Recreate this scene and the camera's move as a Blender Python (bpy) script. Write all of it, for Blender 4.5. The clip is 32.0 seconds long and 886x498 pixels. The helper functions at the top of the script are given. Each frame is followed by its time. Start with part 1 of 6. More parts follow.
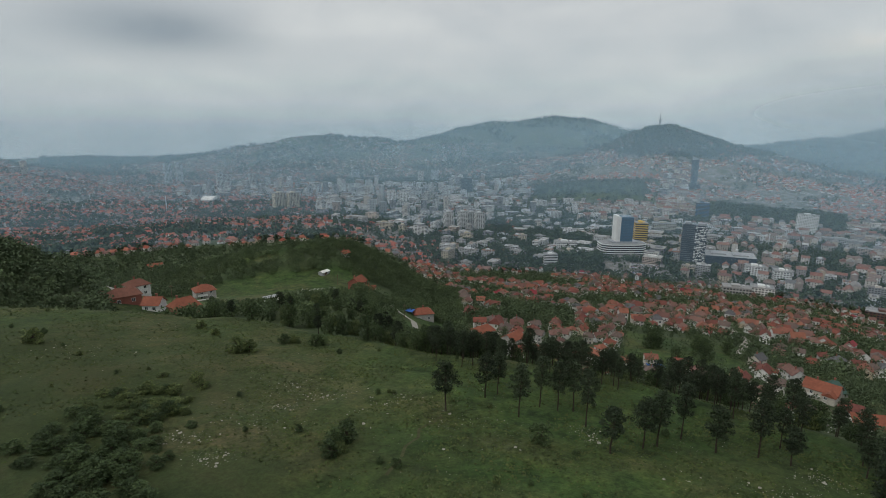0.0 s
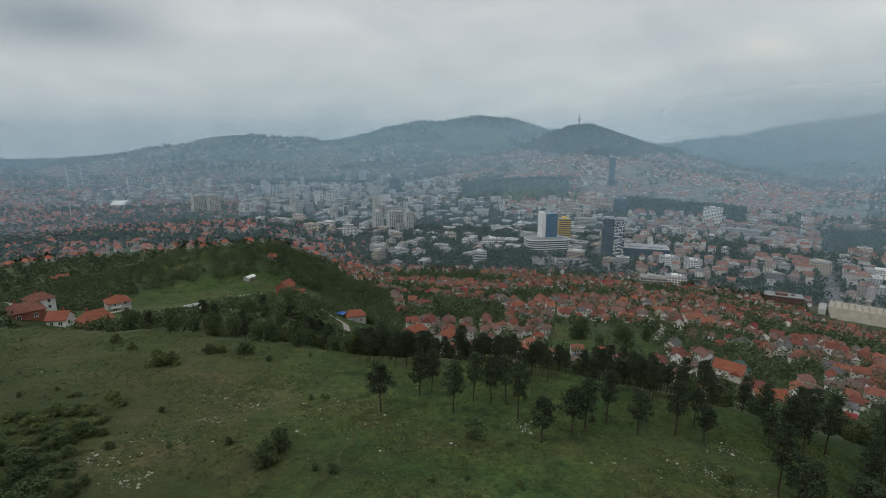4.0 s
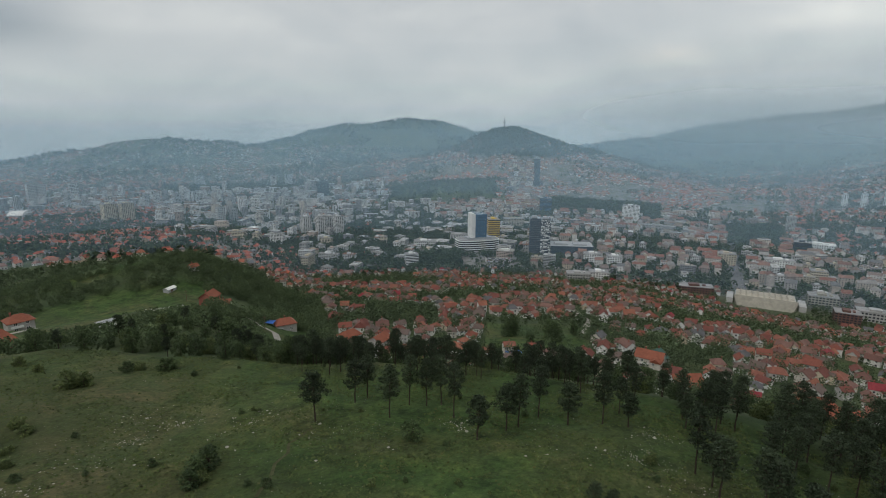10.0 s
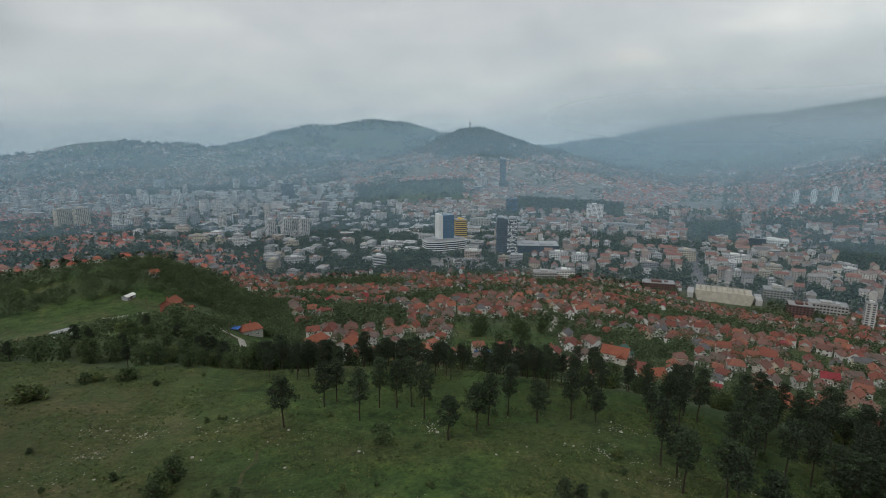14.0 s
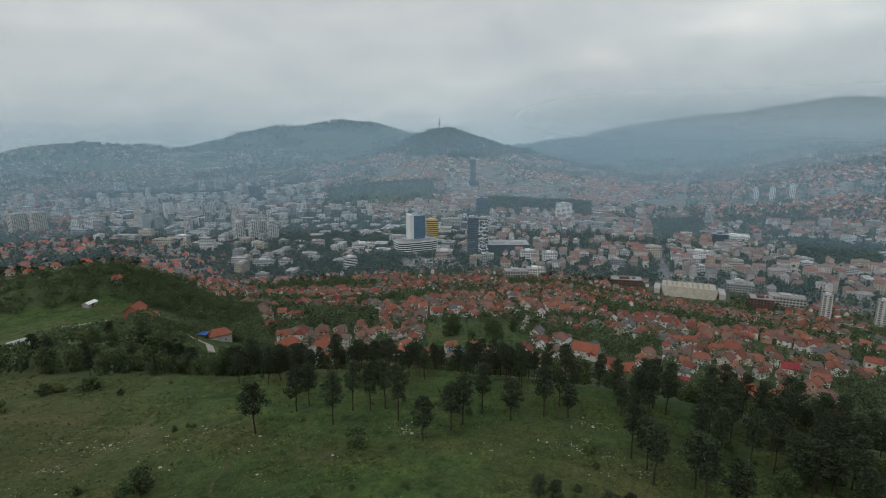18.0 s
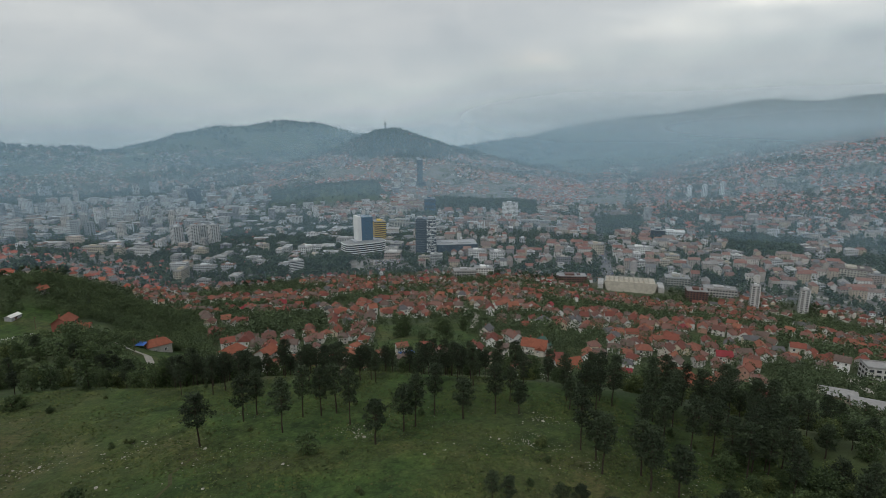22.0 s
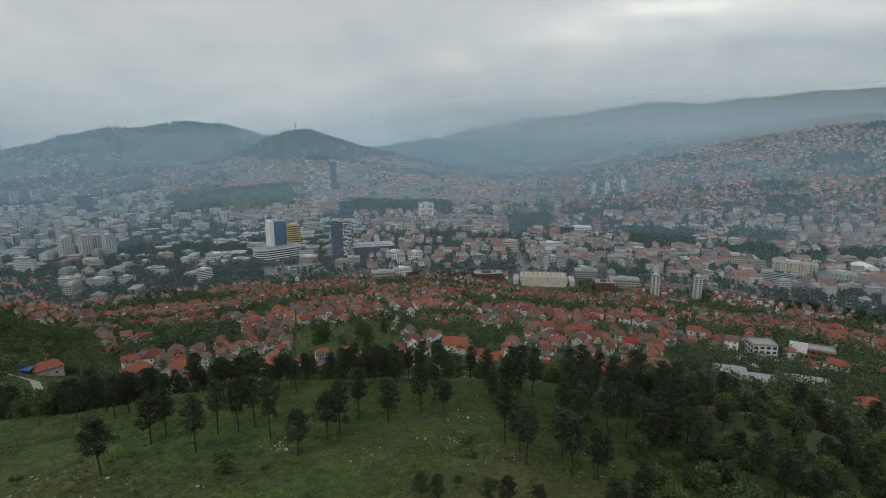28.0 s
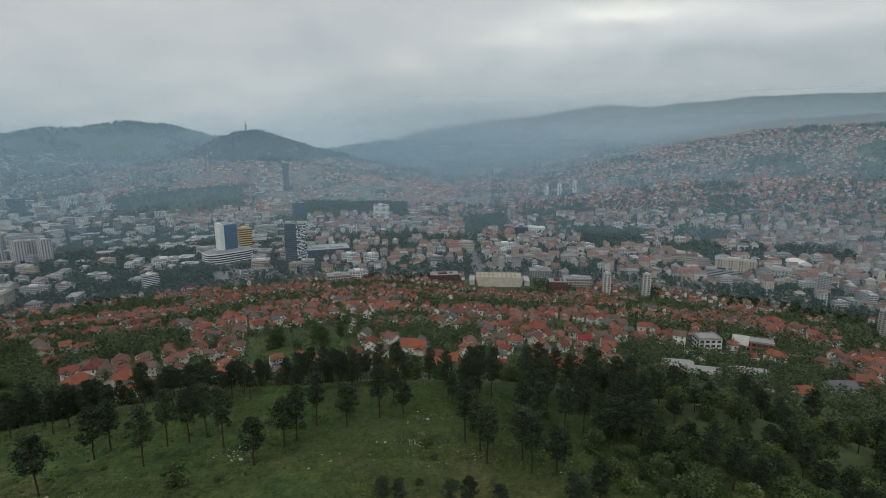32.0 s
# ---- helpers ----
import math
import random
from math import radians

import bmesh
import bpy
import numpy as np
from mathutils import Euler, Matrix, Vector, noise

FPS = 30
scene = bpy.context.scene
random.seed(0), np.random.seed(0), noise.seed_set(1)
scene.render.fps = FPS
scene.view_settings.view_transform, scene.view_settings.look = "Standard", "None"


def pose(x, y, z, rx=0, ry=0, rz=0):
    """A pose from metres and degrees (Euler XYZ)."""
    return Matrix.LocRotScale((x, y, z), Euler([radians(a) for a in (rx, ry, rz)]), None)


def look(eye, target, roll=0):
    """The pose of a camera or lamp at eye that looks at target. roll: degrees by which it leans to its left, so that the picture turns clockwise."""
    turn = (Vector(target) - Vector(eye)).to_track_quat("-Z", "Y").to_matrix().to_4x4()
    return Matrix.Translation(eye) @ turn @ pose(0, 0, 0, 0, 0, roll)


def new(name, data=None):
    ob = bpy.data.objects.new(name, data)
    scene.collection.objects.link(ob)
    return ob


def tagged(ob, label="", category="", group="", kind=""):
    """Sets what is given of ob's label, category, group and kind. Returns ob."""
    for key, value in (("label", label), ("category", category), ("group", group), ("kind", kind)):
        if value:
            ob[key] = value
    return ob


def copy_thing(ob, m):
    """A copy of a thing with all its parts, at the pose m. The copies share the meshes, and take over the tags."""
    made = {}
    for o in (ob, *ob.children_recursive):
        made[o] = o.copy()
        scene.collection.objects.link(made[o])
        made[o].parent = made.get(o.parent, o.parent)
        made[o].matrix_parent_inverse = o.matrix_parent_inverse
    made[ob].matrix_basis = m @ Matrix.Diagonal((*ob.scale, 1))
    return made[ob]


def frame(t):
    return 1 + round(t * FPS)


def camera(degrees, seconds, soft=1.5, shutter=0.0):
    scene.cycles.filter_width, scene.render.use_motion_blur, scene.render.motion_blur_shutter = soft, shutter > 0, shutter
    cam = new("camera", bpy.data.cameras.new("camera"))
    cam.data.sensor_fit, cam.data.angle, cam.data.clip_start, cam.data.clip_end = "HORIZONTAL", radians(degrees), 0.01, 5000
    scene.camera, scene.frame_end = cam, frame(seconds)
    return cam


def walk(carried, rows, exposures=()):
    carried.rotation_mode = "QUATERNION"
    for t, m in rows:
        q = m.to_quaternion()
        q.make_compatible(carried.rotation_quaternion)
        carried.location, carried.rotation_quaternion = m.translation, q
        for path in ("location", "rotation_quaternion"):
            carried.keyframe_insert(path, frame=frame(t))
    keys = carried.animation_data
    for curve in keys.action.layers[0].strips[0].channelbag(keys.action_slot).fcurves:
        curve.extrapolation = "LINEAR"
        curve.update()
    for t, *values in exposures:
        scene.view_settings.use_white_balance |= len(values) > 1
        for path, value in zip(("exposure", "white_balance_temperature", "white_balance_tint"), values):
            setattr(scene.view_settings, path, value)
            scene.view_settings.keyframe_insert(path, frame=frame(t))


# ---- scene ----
# A drone hovers over a hilltop meadow above a valley town and pans slowly to the right.
cam = camera(78.66, 32.0, soft=0.7)
EYE = 250.0
TURN = [  # seconds, yaw, pitch, roll
    (0, 0.00, -12.87, 0.38),
    (0.5, -0.60, -12.88, 0.48),
    (1, -1.61, -12.88, 0.42),
    (1.5, -3.42, -12.85, 0.28),
    (2, -4.58, -12.85, 0.30),
    (2.5, -5.29, -12.84, 0.24),
    (3, -5.75, -12.87, 0.26),
    (3.5, -6.77, -12.88, 0.33),
    (5.5, -8.93, -12.83, 0.22),
    (6, -9.65, -12.81, 0.24),
    (6.5, -10.14, -12.78, 0.23),
    (7, -10.63, -12.76, 0.30),
    (7.5, -11.13, -12.71, 0.30),
    (8, -11.77, -12.68, 0.26),
    (8.5, -12.75, -12.66, 0.28),
    (9, -13.71, -12.65, 0.29),
    (9.5, -14.44, -12.62, 0.27),
    (10, -14.98, -12.59, 0.21),
    (10.5, -15.45, -12.56, 0.21),
    (11, -15.77, -12.52, 0.18),
    (11.5, -16.26, -12.49, 0.19),
    (12, -16.78, -12.49, 0.14),
    (12.5, -17.42, -12.47, 0.14),
    (13, -17.96, -12.47, 0.08),
    (13.5, -18.26, -12.47, 0.05),
    (15.5, -19.32, -12.48, -0.03),
    (16, -19.83, -12.47, -0.02),
    (16.5, -20.44, -12.48, -0.13),
    (17, -20.84, -12.46, -0.12),
    (17.5, -21.14, -12.44, -0.20),
    (18, -21.58, -12.45, -0.20),
    (18.5, -22.09, -12.45, -0.22),
    (19, -22.42, -12.43, -0.22),
    (19.5, -22.95, -12.43, -0.25),
    (20, -23.71, -12.42, -0.25),
    (20.5, -24.61, -12.39, -0.25),
    (21, -25.55, -12.41, -0.25),
    (21.5, -26.38, -12.40, -0.20),
    (22, -27.16, -12.41, -0.22),
    (22.5, -27.90, -12.39, -0.22),
    (23, -28.68, -12.37, -0.21),
    (23.5, -29.50, -12.41, -0.21),
    (24, -30.40, -12.40, -0.22),
    (24.5, -31.00, -12.40, -0.23),
    (25, -31.56, -12.39, -0.23),
    (25.5, -32.17, -12.38, -0.26),
    (27.5, -35.28, -12.36, -0.39),
    (28, -36.08, -12.33, -0.36),
    (28.5, -37.02, -12.28, -0.34),
    (29, -38.01, -12.25, -0.31),
    (29.5, -38.75, -12.22, -0.23),
    (30, -39.22, -12.22, -0.20),
    (30.5, -39.57, -12.23, -0.13),
    (31, -39.96, -12.21, -0.06),
    (31.5, -40.43, -12.20, -0.05),
    (32, -40.86, -12.18, -0.04),
]


def drift(t):
    k = t / 32.0 - 0.5
    q = k * k - 1 / 12
    return -0.17 * k, 0.38 * k + 4.8 * q, EYE + 0.05 * k - 2.15 * q


walk(cam, [(t, pose(*drift(t), 90 + p, 0, y) @ pose(0, 0, 0, 0, 0, r)) for t, y, p, r in TURN],
     [(0, 0.03), (19, 0.03), (24, -0.03), (32, -0.03)])

# ---- sky and light ----
SUN_AZ, SUN_EL = -125.0, 52.0
world = bpy.data.worlds.new("overcast")
scene.world = world
world.use_nodes = True
wn, wl = world.node_tree.nodes, world.node_tree.links
wn.clear()


def wnode(kind, **kw):
    n = wn.new(kind)
    for k, v in kw.items():
        if k == "operation":
            n.operation = v
        elif k == "blend":
            n.data_type, n.blend_type = "RGBA", v
    return n


w_out = wnode("ShaderNodeOutputWorld")
w_bg = wnode("ShaderNodeBackground")
w_sky = wnode("ShaderNodeTexSky")
w_sky.sky_type, w_sky.sun_disc = "NISHITA", False
w_sky.sun_elevation, w_sky.sun_rotation = radians(SUN_EL), radians(SUN_AZ)
w_skyb = wnode("ShaderNodeVectorMath", operation="SCALE")
w_skyb.inputs["Scale"].default_value = 0.06
wl.new(w_sky.outputs["Color"], w_skyb.inputs[0])
w_co = wnode("ShaderNodeTexCoord")
w_sep = wnode("ShaderNodeSeparateXYZ")
wl.new(w_co.outputs["Generated"], w_sep.inputs[0])


def wmath(op, a, b=None, c=None, clamp=False):
    n = wnode("ShaderNodeMath", operation=op)
    n.use_clamp = clamp
    for i, v in enumerate((a, b, c)):
        if v is None:
            continue
        if isinstance(v, (int, float)):
            n.inputs[i].default_value = v
        else:
            wl.new(v, n.inputs[i])
    return n.outputs[0]


# cloud deck: the view direction cut with a flat layer, so that clouds flatten towards the horizon
w_den = wmath("ADD", wmath("MAXIMUM", w_sep.outputs["Z"], 0.0), 0.33)
w_px = wmath("DIVIDE", w_sep.outputs["X"], w_den)
w_py = wmath("DIVIDE", w_sep.outputs["Y"], w_den)
w_com = wnode("ShaderNodeCombineXYZ")
wl.new(w_px, w_com.inputs[0])
wl.new(w_py, w_com.inputs[1])


def wnoise(scale, detail, rough, shift, warp=0.0):
    m = wnode("ShaderNodeMapping")
    m.inputs["Location"].default_value = (shift, shift * 0.7, 0)
    wl.new(w_com.outputs[0], m.inputs["Vector"])
    n = wnode("ShaderNodeTexNoise")
    n.inputs["Scale"].default_value = scale
    n.inputs["Detail"].default_value = detail
    n.inputs["Roughness"].default_value = rough
    n.inputs["Distortion"].default_value = warp
    wl.new(m.outputs[0], n.inputs["Vector"])
    return n.outputs["Fac"]


def wramp(fac, stops):
    n = wnode("ShaderNodeValToRGB")
    el = n.color_ramp.elements
    while len(el) < len(stops):
        el.new(0.5)
    for e, (p, c) in zip(el, stops):
        e.position, e.color = p, (*c, 1)
    wl.new(fac, n.inputs["Fac"])
    return n.outputs["Color"]


def wmix(kind, fac, a, b):
    n = wnode("ShaderNodeMix", blend=kind)
    for s, v in ((n.inputs[0], fac), (n.inputs[6], a), (n.inputs[7], b)):
        if isinstance(v, (int, float)):
            s.default_value = v
        elif isinstance(v, tuple):
            s.default_value = (*v, 1)
        else:
            wl.new(v, s)
    return n.outputs[2]


def wspot(az, el, wide, tall):
    """A soft elliptical weight round one direction of the sky."""
    a, e = radians(az), radians(el)
    fwd = (math.sin(a) * math.cos(e), math.cos(a) * math.cos(e), math.sin(e))
    right = (math.cos(a), -math.sin(a), 0)
    up = tuple(Vector(right).cross(Vector(fwd)))
    acc = None
    for axis, size in ((right, wide), (up, tall)):
        d = wnode("ShaderNodeVectorMath", operation="DOT_PRODUCT")
        wl.new(w_co.outputs["Generated"], d.inputs[0])
        d.inputs[1].default_value = axis
        q = wmath("POWER", wmath("ABSOLUTE", wmath("DIVIDE", d.outputs["Value"], math.sin(radians(size)))), 2.0)
        acc = q if acc is None else wmath("ADD", acc, q)
    return wmath("POWER", 2.718, wmath("MULTIPLY", acc, -1.0))


BREAKS = [  # azimuth, elevation, half width, half height, tint of the thin places in the cloud
    (36.5, 6.6, 3.2, 0.9, (1.22, 1.15, 1.08)), (57.5, 10.8, 6.5, 0.9, (1.42, 1.36, 1.28)), (49.0, 8.8, 9.0, 1.1, (1.12, 1.10, 1.07)),
    (-16.0, 9.0, 8.0, 1.2, (1.08, 1.07, 1.06)), (69.0, 7.0, 12.0, 1.6, (0.84, 0.87, 0.90)), (14.0, 12.0, 14.0, 1.5, (0.93, 0.94, 0.95))]
w_base = wramp(w_sep.outputs["Z"], [
    (0.0, (0.60, 0.645, 0.655)), (0.05, (0.595, 0.635, 0.645)), (0.10, (0.585, 0.62, 0.63)), (0.2, (0.59, 0.62, 0.63)), (0.5, (0.68, 0.70, 0.705))])
w_n1 = wnoise(2.1, 8, 0.58, 3.7, 0.5)
w_n2 = wnoise(0.8, 4, 0.5, 11.2, 0.2)
w_shade = wramp(wmath("ADD", wmath("MULTIPLY", w_n1, 0.55), wmath("MULTIPLY", w_n2, 0.45)), [
    (0.34, (0.78, 0.81, 0.835)), (0.45, (0.92, 0.935, 0.945)), (0.54, (1.01, 1.005, 1.0)), (0.66, (1.15, 1.13, 1.10))])
w_c = wmix("MULTIPLY", 1.0, w_base, w_shade)
w_dark = wmath("MULTIPLY", wspot(-26.5, 8.3, 8.5, 2.3), wmath("MULTIPLY", w_n1, 1.9), clamp=True)
w_c = wmix("MULTIPLY", w_dark, w_c, (0.52, 0.57, 0.62))
w_glow = wmath("MULTIPLY", wspot(60, 9.5, 16, 4.5), wmath("MULTIPLY", w_n1, 1.3), clamp=True)
w_c = wmix("MULTIPLY", w_glow, w_c, (1.45, 1.42, 1.36))
for b_az, b_el, b_w, b_h, b_c in BREAKS:
    w_brk = wmath("MULTIPLY", wspot(b_az, b_el, b_w, b_h), wmath("MULTIPLY", wnoise(5.5, 6, 0.62, 5.1, 0.8), 1.7), clamp=True)
    w_c = wmix("MULTIPLY", w_brk, w_c, b_c)
w_all = wmix("MIX", 0.88, w_skyb.outputs[0], w_c)
wl.new(w_all, w_bg.inputs["Color"])
w_bg.inputs["Strength"].default_value = 1.0
wl.new(w_bg.outputs[0], w_out.inputs["Surface"])

sun_data = bpy.data.lights.new("sun", "SUN")
sun_data.energy, sun_data.angle, sun_data.color = 1.4, radians(60), (1.0, 0.97, 0.92)
sun = new("sun", sun_data)
sa, se = radians(SUN_AZ), radians(SUN_EL)
sun.matrix_world = look((math.sin(sa) * math.cos(se) * 900, math.cos(sa) * math.cos(se) * 900, 200 + math.sin(se) * 900), (0, 0, 200))
scene.view_settings.exposure = 0.0

# ---- materials ----


def mat(name, rough=0.85, metal=0.0):
    m = bpy.data.materials.new(name)
    m.use_nodes = True
    b = m.node_tree.nodes["Principled BSDF"]
    b.inputs["Roughness"].default_value, b.inputs["Metallic"].default_value = rough, metal
    if rough > 0.6:
        b.inputs["Specular IOR Level"].default_value = 0.25
    return m, m.node_tree.nodes, m.node_tree.links, b


def mlink(m, out, sock):
    m.node_tree.links.new(out, sock)


def mnoise(m, scale, detail=4, rough=0.6, coord="Object", warp=0.0):
    nodes, links = m.node_tree.nodes, m.node_tree.links
    c = nodes.new("ShaderNodeTexCoord")
    n = nodes.new("ShaderNodeTexNoise")
    n.inputs["Scale"].default_value, n.inputs["Detail"].default_value = scale, detail
    n.inputs["Roughness"].default_value, n.inputs["Distortion"].default_value = rough, warp
    links.new(c.outputs[coord], n.inputs["Vector"])
    return n.outputs["Fac"]


def mramp(m, fac, stops, hard=False, blend=False):
    n = m.node_tree.nodes.new("ShaderNodeValToRGB")
    if hard or blend:
        n.color_ramp.interpolation = "CONSTANT" if hard else "B_SPLINE"
    el = n.color_ramp.elements
    while len(el) < len(stops):
        el.new(0.5)
    for e, (p, c) in zip(el, stops):
        e.position, e.color = p, (*c, 1)
    m.node_tree.links.new(fac, n.inputs["Fac"])
    return n.outputs["Color"]


def mmix(m, kind, fac, a, b):
    n = m.node_tree.nodes.new("ShaderNodeMix")
    n.data_type, n.blend_type = "RGBA", kind
    for s, v in ((n.inputs[0], fac), (n.inputs[6], a), (n.inputs[7], b)):
        if isinstance(v, (int, float)):
            s.default_value = v
        elif isinstance(v, tuple):
            s.default_value = (*v, 1)
        else:
            m.node_tree.links.new(v, s)
    return n.outputs[2]


def mbump(m, fac, bsdf, strength, dist):
    n = m.node_tree.nodes.new("ShaderNodeBump")
    n.inputs["Strength"].default_value, n.inputs["Distance"].default_value = strength, dist
    m.node_tree.links.new(fac, n.inputs["Height"])
    m.node_tree.links.new(n.outputs["Normal"], bsdf.inputs["Normal"])


def mrandom(m, island=False):
    n = m.node_tree.nodes.new("ShaderNodeNewGeometry" if island else "ShaderNodeObjectInfo")
    return n.outputs["Random Per Island" if island else "Random"]


def varied(name, stops, rough=0.85, island=False, grain=0.6, dirt=0.25, hard=True):
    """A paint, plaster or tile whose tone is picked per piece, with grain and weathering stains on it."""
    m, nodes, links, b = mat(name, rough)
    col = mramp(m, mrandom(m, island), stops, hard)
    g = mramp(m, mnoise(m, grain, 5, 0.7), [(0.3, (1 - dirt,) * 3), (0.7, (1 + dirt * 0.4,) * 3)])
    col = mmix(m, "MULTIPLY", 1.0, col, g)
    fine = mramp(m, mnoise(m, grain * 9, 3, 0.6), [(0.3, (0.85,) * 3), (0.7, (1.1,) * 3)])
    col = mmix(m, "MULTIPLY", 1.0, col, fine)
    mlink(m, col, b.inputs["Base Color"])
    return m


ROOF = [(0.0, (0.185, 0.062, 0.044)), (0.14, (0.205, 0.082, 0.058)), (0.27, (0.145, 0.052, 0.041)), (0.39, (0.24, 0.095, 0.062)), (0.47, (0.13, 0.066, 0.054)),
        (0.60, (0.165, 0.092, 0.076)), (0.74, (0.12, 0.088, 0.076)), (0.91, (0.10, 0.10, 0.105)), (0.975, (0.21, 0.033, 0.04))]
PLASTER = [(0.0, (0.58, 0.57, 0.54)), (0.2, (0.66, 0.66, 0.65)), (0.4, (0.50, 0.47, 0.42)), (0.55, (0.56, 0.49, 0.38)), (0.66, (0.40, 0.39, 0.37)),
           (0.8, (0.70, 0.70, 0.70)), (0.9, (0.36, 0.22, 0.17))]
CITY = [(0.0, (0.46, 0.46, 0.45)), (0.18, (0.60, 0.59, 0.57)), (0.38, (0.38, 0.37, 0.36)), (0.5, (0.52, 0.46, 0.40)), (0.58, (0.62, 0.63, 0.64)), (0.74, (0.24, 0.24, 0.25)),
        (0.92, (0.38, 0.30, 0.25))]
FLATROOF = [(0.0, (0.26, 0.25, 0.24)), (0.3, (0.34, 0.33, 0.31)), (0.55, (0.24, 0.13, 0.095)), (0.68, (0.22, 0.21, 0.21)), (0.84, (0.5, 0.5, 0.49))]
FARROOF = [(0.0, (0.31, 0.09, 0.06)), (0.26, (0.33, 0.125, 0.085)), (0.50, (0.23, 0.085, 0.062)), (0.70, (0.22, 0.13, 0.11)), (0.82, (0.15, 0.15, 0.155))]
TOWNROOF = [(0.0, (0.205, 0.095, 0.072)), (0.22, (0.225, 0.13, 0.105)), (0.42, (0.16, 0.092, 0.077)), (0.58, (0.19, 0.145, 0.128)), (0.76, (0.25, 0.235, 0.225)), (0.90, (0.14, 0.14, 0.145))]
OLDTOWN = [(0.0, (0.38, 0.34, 0.30)), (0.15, (0.52, 0.48, 0.43)), (0.32, (0.26, 0.22, 0.20)), (0.45, (0.58, 0.56, 0.53)), (0.66, (0.42, 0.35, 0.27)), (0.85, (0.34, 0.32, 0.31))]
roof_tile = varied("roof_tile", ROOF, 0.8, False, 0.5, 0.35)
plaster = varied("plaster", PLASTER, 0.9, False, 0.35, 0.3)
roof_far = varied("roof_far", ROOF, 0.8, True, 0.2, 0.3)
roof_town = varied("roof_town", TOWNROOF, 0.85, True, 0.1, 0.25)
roof_suburb = varied("roof_suburb", FARROOF, 0.85, True, 0.1, 0.25)
plaster_far = varied("plaster_far", PLASTER, 0.9, True, 0.2, 0.25)
concrete_far = varied("concrete_far", CITY, 0.9, True, 0.12, 0.25)
flat_far = varied("flat_far", FLATROOF, 0.9, True, 0.1, 0.3)
oldtown_wall = varied("oldtown_wall", OLDTOWN, 0.9, True, 0.15, 0.3)
concrete = varied("concrete", CITY, 0.9, False, 0.12, 0.25)
flat_roof = varied("flat_roof", FLATROOF, 0.9, False, 0.1, 0.3)


def plain(name, col, rough=0.85, dirt=0.25, grain=0.3, metal=0.0):
    m, nodes, links, b = mat(name, rough, metal)
    g = mramp(m, mnoise(m, grain, 5, 0.7), [(0.3, tuple(c * (1 - dirt) for c in col)), (0.7, tuple(min(1, c * (1 + dirt * 0.4)) for c in col))])
    g = mmix(m, "MULTIPLY", 1.0, g, mramp(m, mnoise(m, grain * 11, 3), [(0.3, (0.88,) * 3), (0.7, (1.08,) * 3)]))
    mlink(m, g, b.inputs["Base Color"])
    return m


glass = plain("window_glass", (0.035, 0.042, 0.05), 0.15, 0.5, 0.15)
white_wall = plain("white_wall", (0.68, 0.68, 0.66), 0.8, 0.2, 0.1)
tower_white = plain("tower_white", (0.50, 0.50, 0.49), 0.85, 0.25, 0.1)
cream_wall = plain("cream_wall", (0.47, 0.41, 0.31), 0.85, 0.2, 0.1)
yellow_wall = plain("yellow_wall", (0.62, 0.40, 0.05), 0.7, 0.2, 0.1)
grey_wall = plain("grey_wall", (0.36, 0.36, 0.35), 0.9, 0.25, 0.08)
dark_panel = plain("dark_panel", (0.04, 0.055, 0.075), 0.12, 0.3, 0.1)
blue_glass = plain("blue_glass", (0.05, 0.115, 0.20), 0.12, 0.3, 0.06)
hall_stone = plain("hall_stone", (0.27, 0.255, 0.215), 0.9, 0.3, 0.12)
hall_brick = plain("hall_brick", (0.13, 0.075, 0.065), 0.9, 0.3, 0.15)
red_brick = plain("red_brick", (0.26, 0.10, 0.075), 0.9, 0.3, 0.2)
roof_orange = plain("orange_tiles", (0.22, 0.075, 0.045), 0.8, 0.35, 0.6)
roof_brown = plain("brown_tiles", (0.16, 0.07, 0.05), 0.85, 0.3, 0.6)
slate = plain("slate", (0.08, 0.085, 0.095), 0.6, 0.25, 0.6)
grey_roof = plain("grey_roofing", (0.27, 0.27, 0.27), 0.9, 0.3, 0.1)
sandstone = plain("sandstone", (0.40, 0.36, 0.29), 0.9, 0.25, 0.1)
metal_grey = plain("metal_grey", (0.30, 0.31, 0.32), 0.5, 0.2, 0.5)
asphalt = plain("asphalt", (0.13, 0.13, 0.135), 0.9, 0.3, 0.1)
track = plain("pale_gravel", (0.33, 0.31, 0.28), 0.95, 0.3, 0.4)
dirt = plain("dark_earth", (0.062, 0.062, 0.028), 0.95, 0.4, 0.8)
bark = plain("bark", (0.045, 0.034, 0.026), 0.95, 0.4, 2.0)
stone = plain("limestone", (0.30, 0.285, 0.25), 0.95, 0.45, 1.2)
wood = plain("old_wood", (0.16, 0.11, 0.08), 0.9, 0.3, 1.0)
green_tiles = plain("green_tiles", (0.045, 0.09, 0.075), 0.7, 0.25, 0.6)
tarp = plain("blue_tarp", (0.03, 0.12, 0.42), 0.5, 0.2, 0.4)


